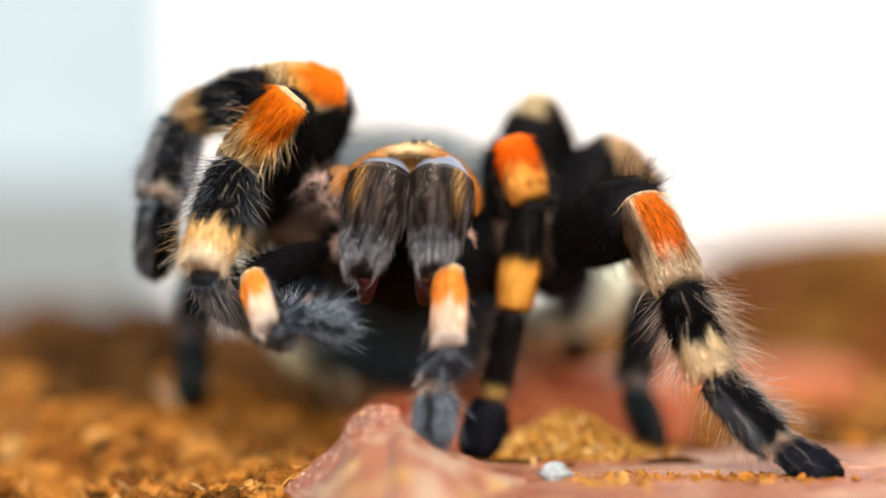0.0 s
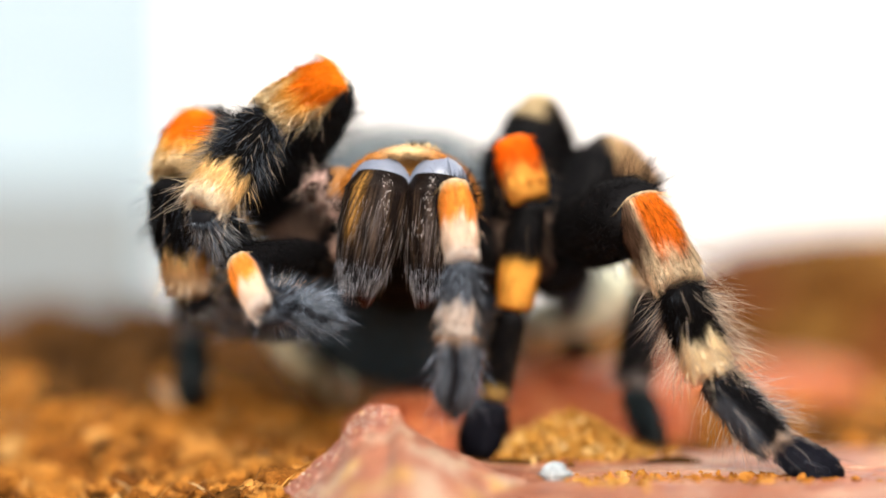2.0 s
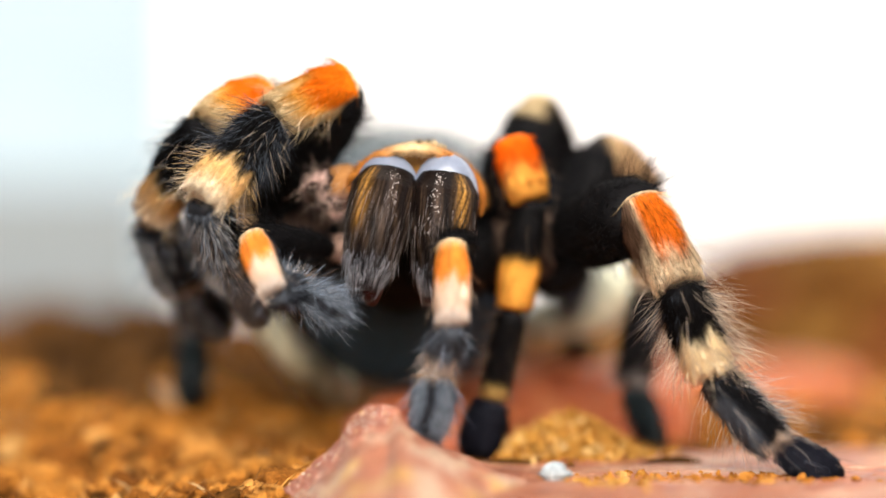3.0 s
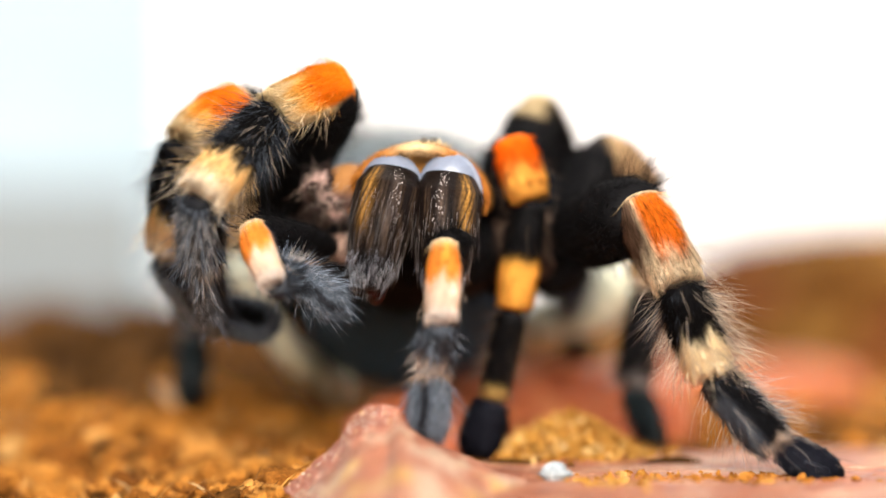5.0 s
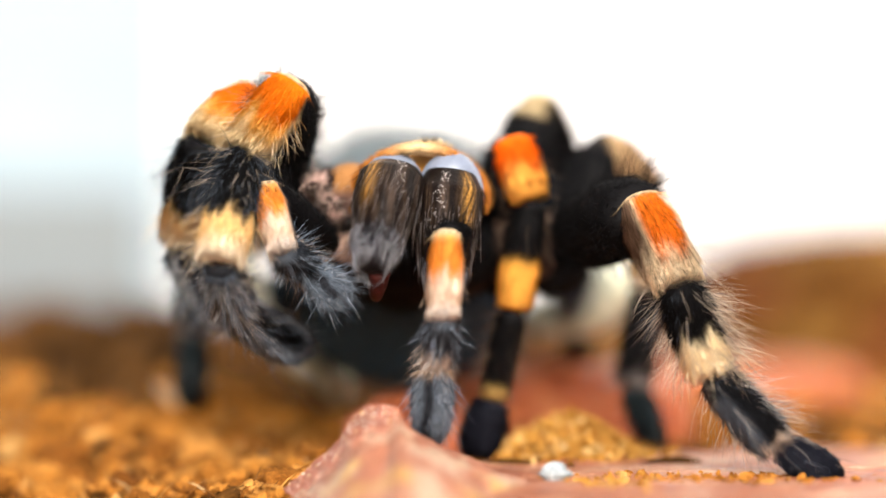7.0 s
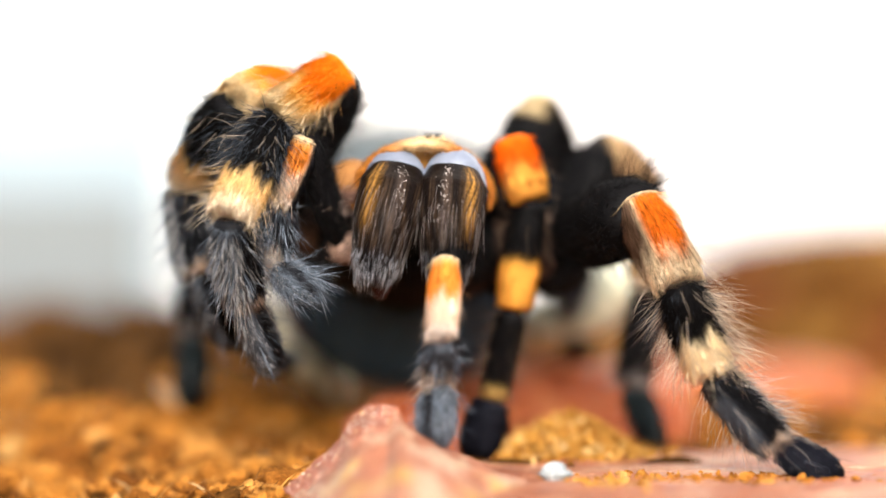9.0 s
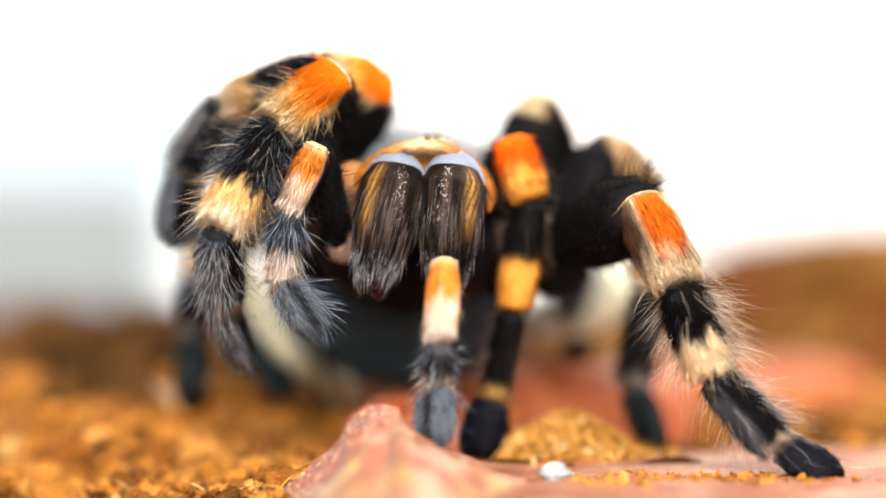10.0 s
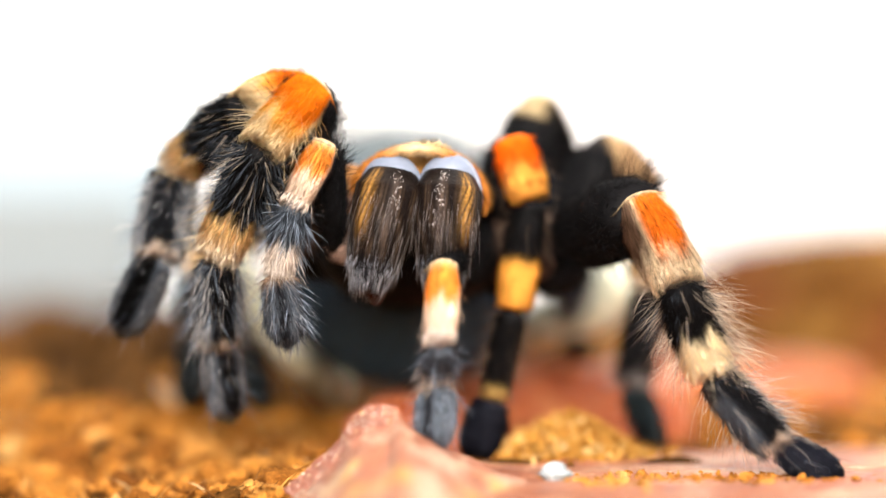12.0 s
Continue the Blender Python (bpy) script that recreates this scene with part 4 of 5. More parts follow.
def heap(cx, cy, rx, ry, h, z0=0.0):
    def place(r):
        x, y = r.normal(0, 0.5), r.normal(0, 0.5)
        return cx + x * rx, cy + y * ry, z0 + h * math.exp(-(x * x + y * y) * 1.5) * r.uniform(0.2, 1)
    return place


def clumps(count, place, sizes, mat, label, seed):
    """Soft ragged lumps of soil, many to one heap."""
    rng = np.random.default_rng(seed)
    bm = bmesh.new()
    bmesh.ops.create_icosphere(bm, subdivisions=3, radius=1)
    base, tris = np.array([v.co[:] for v in bm.verts]), [tuple(v.index for v in f.verts) for f in bm.faces]
    bm.free()
    vs, fs, n = [], [], 0
    for k in range(count):
        x, y, z = place(rng)
        r = rng.uniform(*sizes) * rng.choice([0.6, 1, 1, 1.4])
        o = Vector((k * 3.7, seed, 0))
        bulge = np.array([1 + 0.7 * noise.fractal(Vector(p) * 1.9 + o, 0.7, 2.1, 4) + 0.22 * noise.noise(Vector(p) * 8 + o) for p in base])
        q = base * bulge[:, None] * (rng.uniform(0.8, 1.5), rng.uniform(0.8, 1.3), rng.uniform(0.5, 0.9))
        g = rng.uniform(0, 2 * np.pi)
        rot = np.array([[np.cos(g), -np.sin(g), 0], [np.sin(g), np.cos(g), 0], [0, 0, 1]])
        vs.append((q @ rot.T) * r + (x, y, z + r * 0.15))
        fs += [tuple(i + n for i in f) for f in tris]
        n += len(base)
    return tagged(link_mesh("soil_clumps", np.concatenate(vs), fs, mat), label, "soil clumps", kind="stuff")


def in_shade_patch(r):
    """On the soil behind the right legs, where shade is imitated by dark clumps."""
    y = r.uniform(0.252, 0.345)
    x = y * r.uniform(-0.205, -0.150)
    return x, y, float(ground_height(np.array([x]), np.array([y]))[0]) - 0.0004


clumps(430, on_ground(-0.070, -0.012, 0.2075, 0.270), (0.0006, 0.0019), CRUMB, "soft clumps of orange-brown soil", 68)
# these clumps are coloured dark to imitate the shade behind the front soil
clumps(220, in_shade_patch, (0.0014, 0.0034), SHADE_AND_CRUMB, "dark brown soil clumps standing in for shade behind the right legs", 67)


def fibres(count, place, label, seed):
    """Short bent plant fibres strewn on the soil, as one layer."""
    rng = np.random.default_rng(seed)
    k = Skin(seed)
    p = np.array([place(rng) for _ in range(count)])
    g = rng.uniform(0, 2 * np.pi, count)
    flat = np.stack([np.cos(g), np.sin(g), rng.uniform(-0.1, 0.5, count)], 1)
    tone = np.array([[0.46, 0.22, 0.05], [0.30, 0.12, 0.025], [0.16, 0.06, 0.015], [0.62, 0.42, 0.20]])[rng.choice(4, count, p=[0.42, 0.3, 0.2, 0.08])]
    k.hair(p + (0, 0, 0.0004), np.tile((0.0, 0.0, 1.0), (count, 1)), unit(flat), rng.uniform(0.0015, 0.0060, count), rng.uniform(0.00006, 0.00018, count), np.full(count, 0.92), tone, 0.1, 0.5)
    return tagged(k.done("soil_fibres", FIBRE, None), label, "soil fibres", kind="stuff")


fibres(900, on_ground(-0.070, -0.010, 0.212, 0.262), "orange-brown plant fibres strewn on the soil", 69)
crumbs("soil_crumbs", 5200, on_ground(-0.070, -0.010, 0.2075, 0.264), (0.00016, 0.00060), CRUMB, "loose orange-brown soil crumbs", 61)
clumps(110, on_ground(-0.042, -0.014, 0.193, 0.2085), (0.0004, 0.0012), CRUMB, "soft clumps of orange-brown soil beside the rock", 60)
fibres(160, on_ground(-0.042, -0.015, 0.196, 0.2120), "orange-brown plant fibres strewn beside the rock", 59)
crumbs("soil_crumbs", 1500, on_ground(0.01, 0.16, 0.235, 0.40), (0.0004, 0.0013), CRUMB, "loose brown soil crumbs", 62)


def along_crest(r):
    """On the rim of the ridged rock."""
    x = r.choice([r.uniform(-0.0160, -0.0100), r.uniform(-0.0100, -0.0046)])
    y, z = crest_line(x)
    d = abs(r.normal(0.0005, 0.0010))
    return x, float(y) - d, float(z) - 0.0019 * (1 - math.exp(-d / 0.0011)) + 0.00045 * math.exp(-((d - 0.0006) / 0.0009) ** 2)


crumbs("grit", 420, along_crest, (0.00004, 0.00010), GRIT, "glassy pale grit along the crest of the rock", 66)
crumbs("soil_crumbs", 2600, heap(0.0142, 0.2200, 0.0086, 0.006, 0.0048), (0.00012, 0.00040), GOLD, "golden soil crumbs heaped on the red stone", 63)
crumbs("soil_crumbs", 280, heap(0.0285, 0.197, 0.014, 0.004, 0.0002), (0.00011, 0.00038), CRUMB, "golden soil crumbs scattered on the red stone", 64)
crumbs("soil_crumbs", 150, heap(0.0165, 0.1935, 0.0050, 0.0060, 0.0003), (0.00008, 0.00034), GOLD, "golden soil crumbs scattered beside the pebble", 65)
crumbs("soil_crumbs", 120, heap(0.0220, 0.1965, 0.0150, 0.0042, 0.0002), (0.00006, 0.00016), SHADE_AND_CRUMB, "fine dark soil crumbs scattered on the red stone", 70)
pebble = rock("pebble", (0.0113, 0.1950, 0.0008), (0.0018, 0.0013, 0.0013), 15.0, QUARTZ, "small glassy pale grey pebble on the red stone", boxy(1.5), 6, 7, 0.35, "pebble")
pebble.data.polygons.foreach_set("use_smooth", np.zeros(len(pebble.data.polygons), bool))

# ---------------------------------------------------------------- what moves


def glide(t, rows):
    ts = [r[0] for r in rows]
    return Vector((float(np.interp(t, ts, [r[1] for r in rows])), 0, float(np.interp(t, ts, [r[2] for r in rows])))) * 1e-3


def eased(rows, t):
    """A direction at t seconds, by a smooth curve through rows of seconds, heading and rise."""
    ts = [r[0] for r in rows]
    ds = [aim(*r[1:]) for r in rows]
    if t >= ts[-1]:
        return ds[-1]
    i = max(k for k in range(len(ts) - 1) if ts[k] <= t)
    h = ts[i + 1] - ts[i]
    u = (t - ts[i]) / h

    def slope(k):
        if k == 0 or k == len(ts) - 1:
            return Vector((0, 0, 0))
        before, after = (ds[k] - ds[k - 1]) / (ts[k] - ts[k - 1]), (ds[k + 1] - ds[k]) / (ts[k + 1] - ts[k])
        return (before + after) * 0.5 if before.dot(after) > 0 else Vector((0, 0, 0))
    d = (ds[i] * (1 + 2 * u) * (1 - u) ** 2 + slope(i) * h * u * (1 - u) ** 2
         + ds[i + 1] * u * u * (3 - 2 * u) + slope(i + 1) * h * u * u * (u - 1))
    return d.normalized()


def stride(leg, sway, beat=(), **ways):
    """Key a leg's joints from rows of seconds, heading and rise (degrees), hinge upon hinge; the hip sways with the body.
    beat: pairs of seconds; at the first the leg is held as at the second, so that the waving goes on in its rhythm."""
    _, joints, lengths, hip = leg
    ways = {k: sorted(rows + [(t, *r[1:]) for t, like in beat for r in rows if r[0] == like]) for k, rows in ways.items()}
    keys = [[] for _ in joints]
    for step in range(121):
        t = step / 10
        at = hip + glide(t, sway)
        dirs = [eased(rows, t) for rows in ways.values()]
        for k, l, w, b in zip(keys, lengths, dirs, backs(dirs)):
            k.append((t, turned(at, w, b)))
            at = at + w * l
    for ob, rows in zip(joints, keys):
        walk(ob, rows)


def motions():
    # the body's sway, in millimetres across and up
    sway = [(0, -0.62, -0.19), (0.3, -0.37, -0.25), (0.6, -0.75, -0.37), (1, -0.93, -0.37), (1.5, -0.93, -0.37), (2, -0.75, -0.37),
            (2.2, -0.31, -0.25), (2.4, -0.12, -0.19), (2.6, -0.12, -0.06), (3.2, 0.0, -0.12), (4.8, 0.31, 0.0), (5.1, 0.5, -0.06),
            (5.5, 1.0, 0.44), (6, 0.44, 0.12), (6.8, 0.44, 0.0), (7.2, 0.62, 0.12), (8.8, 0.81, 0.44), (9.5, 0.93, 0.44),
            (10, 0.81, 0.25), (10.5, 0.5, 0.0), (11.2, 0.44, 0.0), (12, 0.37, -0.12)]
    walk(carapace, [(t, Matrix.Translation(BODY + glide(t, sway))) for t, _, _ in sway])
    # the jaws: seconds, forward lift of each in degrees
    right = [(0, 33), (0.3, 36), (0.6, 38), (1, 34), (1.5, 8), (2, 6), (2.2, 32), (2.4, 38), (2.6, 42), (2.9, 20), (3.2, 10), (4.8, 8), (5.1, 18), (5.5, 38),
             (6, 12), (6.5, 12), (6.8, 30), (7, 34), (7.2, 30), (8.8, 12), (9.2, 8), (12, 8)]
    left = [(0, 36), (0.3, 12), (0.6, 8), (1, 26), (1.5, 8), (2, 4), (2.2, 18), (2.4, 34), (2.6, 34), (2.9, 10), (3.2, 2), (4.8, 4), (5.1, 2), (5.5, 8),
            (6, 14), (6.5, 4), (7, 8), (7.2, 30), (8.8, 10), (9.2, 12), (12, 12)]
    walk(jaw_right, [(t, Matrix.Translation(JAWS[-1] + glide(t, sway)) @ pose(0, 0, 0, -0.9 * a, 10, 0)) for t, a in right])
    walk(jaw_left, [(t, Matrix.Translation(JAWS[1] + glide(t, sway)) @ pose(0, 0, 0, -0.9 * a, 6, 0)) for t, a in left])
    beat = [(3.6, 1.5), (4.1, 2.2), (4.4, 2.5), (7.6, 5.5), (8.1, 6), (8.35, 6.3), (8.55, 6.5)]
    # the legs: seconds, heading and rise of each joint in degrees
    stride(first_leg_right, sway, beat,
           femur=[(0, 164.8, 32.8), (0.3, 160.7, 35), (0.5, 151.7, 37.6), (0.8, 141.9, 40.5), (1, 142.8, 41.3), (1.5, 152.6, 41), (2, 145, 43), (2.2, 154.8, 40.6), (2.5, 166.4, 37.9), (2.8, 164.9, 38.3), (3, 144.9, 40), (3.2, 138, 40.8), (4.8, 166.1, 38.1), (5, 149.2, 40), (5.5, 140.9, 41.8), (6, 156.6, 41.2), (6.3, 172.8, 35), (6.5, -178.3, 26.9), (6.7, -178.3, 26.2), (7, 168, 36.7), (7.2, 154.9, 40.3), (8.8, 169.7, 35.6), (9, 149.8, 41.7), (9.2, 139.6, 42.4), (9.5, 118.8, 41.9), (9.7, 128.5, 41.7), (10, 151.8, 41), (10.3, 158.9, 37.8), (10.5, 137.7, 40.8), (11, 128.2, 41.7), (11.5, 155.1, 39.2), (12, 159.6, 37)],
           patella=[(0, -90.3, -49), (0.3, -102.3, -41.9), (0.5, -108.6, -30.4), (0.8, -116.5, -24.6), (1, -110.5, -24.2), (1.5, -95.6, -32.1), (2, -108.4, -29.7), (2.2, -102.8, -35.3), (2.5, -104.7, -47.3), (2.8, -106, -48.6), (3, -112.1, -24.8), (3.2, -105.6, -16.4), (4.8, -111.7, -49.7), (5, -124.2, -23.8), (5.5, -113.2, -16.5), (6, -106.6, -35.9), (6.3, -93.3, -56.4), (6.5, -78.2, -67.9), (6.7, -79.5, -68.7), (7, -117.5, -53.2), (7.2, -109.7, -35.7), (8.8, -86.6, -58.2), (9, -115.1, -33.8), (9.2, -122.1, -20), (9.5, -123.8, 4.9), (9.7, -123.2, -7.4), (10, -114.3, -38.4), (10.3, -126.4, -44.8), (10.5, -127.5, -19.2), (11, -128.3, -9.1), (11.5, -112.7, -41.6), (12, -122.2, -46.2)],
           tibia=[(0, -154.4, -58.4), (0.3, -142.1, -57.4), (0.5, -136.4, -51.5), (0.8, -132.3, -43.4), (1, -136.2, -43.1), (1.5, -142.8, -51.2), (2, -133.7, -48.7), (2.2, -143.7, -50.2), (2.5, -155.1, -56.7), (2.8, -152.5, -53), (3, -128.8, -44.5), (3.2, -126.2, -41.4), (4.8, -151, -54.9), (5, -131.2, -43), (5.5, -121.6, -43.2), (6, -135.4, -49.2), (6.3, -159.2, -58.2), (6.5, 178, -54.2), (6.7, 173, -54.8), (7, -161.3, -60.9), (7.2, -145.6, -56.3), (8.8, -161.4, -61.2), (9, -141.3, -56.6), (9.2, -133.6, -49.7), (9.5, -129.1, -20), (9.7, -128.9, -32.4), (10, -128.6, -56.8), (10.3, -71.5, -64.1), (10.5, -126.7, -50.6), (11, -130.5, -42), (11.5, -105.1, -67.5), (12, -56.9, -61.5)],
           metatarsus=[(0, 22, -25.1), (0.3, 24.5, -27), (0.5, 25.9, -26.2), (0.8, 17.3, -44.6), (1, 30, -52.5), (1.5, 28.3, -28.9), (2, 26.1, -35.2), (2.2, 24.8, -30.1), (2.5, 23.7, -26.9), (2.8, 23.5, -26.4), (3, 18.4, -41.5), (3.2, 22.8, -44.7), (4.8, 20.1, -27.1), (5, -4.2, -47.4), (5.5, 1.6, -49.3), (6, 7.9, -42.3), (6.3, 15.3, -27.5), (6.5, 12.4, -12.2), (6.7, 11.4, -9.8), (7, 5.1, -32.2), (7.2, 18, -36.2), (8.8, 21.4, -41.9), (9, 14.1, -61.5), (9.2, 9.1, -66.2), (9.5, -78, -65.6), (9.7, -64.8, -67.9), (10, -2.2, -54.3), (10.3, 5.3, -49.3), (10.5, -17.9, -55.9), (11, -86.2, -70.9), (11.5, -12.8, -66.5), (12, -6.2, -69.4)],
           tarsus=[(0, 31.1, -24.1), (0.3, 32.4, -27.9), (0.5, 33.8, -36.3), (0.8, 25.8, -48), (1, 22.2, -43.9), (1.5, 34.6, -40.2), (2, 35.1, -40.8), (2.2, 33.6, -36.4), (2.5, 32.6, -29.7), (2.8, 33.6, -31.7), (3, 22.8, -42.5), (3.2, 27.9, -46.9), (4.8, 25.6, -43.5), (5, 7.2, -47.6), (5.5, -0.5, -47), (6, 9.4, -43.3), (6.3, 33.8, -33), (6.5, 31, -17.6), (6.7, 33.9, -18.6), (7, 35.6, -31.1), (7.2, 34, -39.4), (8.8, 36.9, -47.3), (9, 32.9, -56.3), (9.2, 26, -51.9), (9.5, -107.8, -72.2), (9.7, -14.9, -62.7), (10, 15.5, -47.3), (10.3, 19.7, -43), (10.5, -6.3, -65.1), (11, -27.1, -63.5), (11.5, 11.3, -64), (12, 13.2, -65.7)])
    stride(second_leg_right, sway, beat,
           femur=[(0, 153.5, 39.6), (0.3, -178.8, 38.1), (0.5, -164.1, 35.3), (0.8, -149.4, 23.3), (1, -143.2, 18.5), (1.5, -139, 11.1), (2, -147.9, 25.4), (2.2, 179.6, 40.7), (2.5, 126.4, 37.6), (2.8, 168.8, 40.7), (3, -170.9, 36.7), (3.2, -154.9, 24.1), (4.8, -175.9, 40.6), (5, -158, 33.4), (5.5, -145.8, 14.6), (6, -152, 27.7), (6.3, 167.4, 39.7), (6.5, 136.3, 38.4), (6.7, 155.3, 41.8), (7, -163.6, 33.8), (7.2, -151.9, 26), (8.8, 152.7, 42.7), (9, -176.3, 38.2), (9.2, -159.9, 32.6), (9.5, -149.4, 26.2), (9.7, -176.9, 36.8), (10, 136.5, 39.2), (10.3, 129.4, 37.2), (10.5, 153.9, 44.3), (11, -176.4, 38), (11.5, 172.9, 39), (12, 174, 38.8)],
           patella=[(0, -124.1, 1.2), (0.3, -127, -18.2), (0.5, -138, -30.9), (0.8, -140.8, -48.6), (1, -150.3, -57.8), (1.5, -168.4, -51.4), (2, -159.1, -46.3), (2.2, -128.8, -21.7), (2.5, -126.5, 21.3), (2.8, -118, -3), (3, -134.8, -26.7), (3.2, -137.1, -36.7), (4.8, -134.9, -18.7), (5, -132.9, -34.2), (5.5, -160.1, -39.3), (6, -138.3, -44), (6.3, -131.3, -7.4), (6.5, -129.3, 18), (6.7, -123.2, 0.7), (7, -140.6, -34.2), (7.2, -144.2, -51.3), (8.8, -128.7, 3.5), (9, -145.3, -14.7), (9.2, -151.1, -37.5), (9.5, -87.7, -62.4), (9.7, -117.7, -23.9), (10, -137.7, 9.5), (10.3, -139.8, 22.5), (10.5, -135.8, 0.2), (11, -129.1, -19), (11.5, -143.2, -14.8), (12, -139.7, -16)],
           tibia=[(0, -53.8, -13.5), (0.3, -55, -35.1), (0.5, -46.4, -45.6), (0.8, -11.2, -56.4), (1, 6.9, -52.5), (1.5, 21.4, -51.2), (2, 15.9, -71.7), (2.2, -54.2, -53.1), (2.5, -66, 6.4), (2.8, -55.3, -28.1), (3, -52, -46.6), (3.2, 4.2, -71.3), (4.8, -49.6, -39.7), (5, -29.5, -64.2), (5.5, -11.4, -35.1), (6, -15.9, -48.9), (6.3, -58.6, -27.7), (6.5, -56.8, 5.4), (6.7, -57.9, -15.8), (7, -29.8, -57.4), (7.2, 10.7, -67.7), (8.8, -48.4, -14.2), (9, -39.5, -41.1), (9.2, -24.8, -57.7), (9.5, 152, -38.2), (9.7, -77.4, -63.2), (10, -59.3, -12.2), (10.3, -53.4, 12), (10.5, -50, -10.6), (11, -40.4, -49.4), (11.5, -48.1, -26.6), (12, -50.8, -29.3)],
           metatarsus=[(0, -154.5, -59.7), (0.3, 5.8, -44.2), (0.5, 64.4, -52), (0.8, 34.4, -24.1), (1, 33.7, -15.7), (1.5, 35, -7.7), (2, 33.1, -19.7), (2.2, 97.7, -61.3), (2.5, -124.9, -48.4), (2.8, 171.5, -67.1), (3, 23.5, -49.8), (3.2, 32.4, -25.3), (4.8, 127.7, -59), (5, 35.6, -43.3), (5.5, 42.2, -21), (6, 48.4, -38.6), (6.3, -163.1, -74.7), (6.5, -108.7, -50), (6.7, -103.6, -76.9), (7, 112.3, -51.4), (7.2, 35, -28.4), (8.8, -135.5, -73.9), (9, 140, -71.1), (9.2, 131, -55), (9.5, 22.6, -44), (9.7, 48.1, -41.8), (10, -52.3, -45.1), (10.3, -123.5, -54.8), (10.5, -111.4, -76.6), (11, 176.6, -67.7), (11.5, -153.4, -65.4), (12, -156.9, -68.6)],
           tarsus=[(0, -15.1, -69.1), (0.3, 134.1, -58.3), (0.5, 91, -29.1), (0.8, 129.3, -5.6), (1, 125.6, 0.2), (1.5, 130.4, 1.4), (2, 127.4, -1), (2.2, 25.7, -38.2), (2.5, -39.8, -56), (2.8, 7.3, -51.5), (3, 33, -36.9), (3.2, 46, -8.9), (4.8, 109.8, -43.7), (5, 127.8, -10.1), (5.5, 126.5, -12.7), (6, 126, -20.4), (6.3, 1.1, -59.1), (6.5, -103.1, -67.9), (6.7, 160.8, -84.3), (7, 93.4, -27.3), (7.2, 130.3, -12.2), (8.8, -156.6, -81.7), (9, 53.1, -61.5), (9.2, 109, -26.3), (9.5, 131.4, -32), (9.7, 117.9, -43.7), (10, -167.7, -63.2), (10.3, -110, -59), (10.5, -116.3, -75.7), (11, 37.6, -70.3), (11.5, -35, -70.8), (12, -73.3, -62.5)])
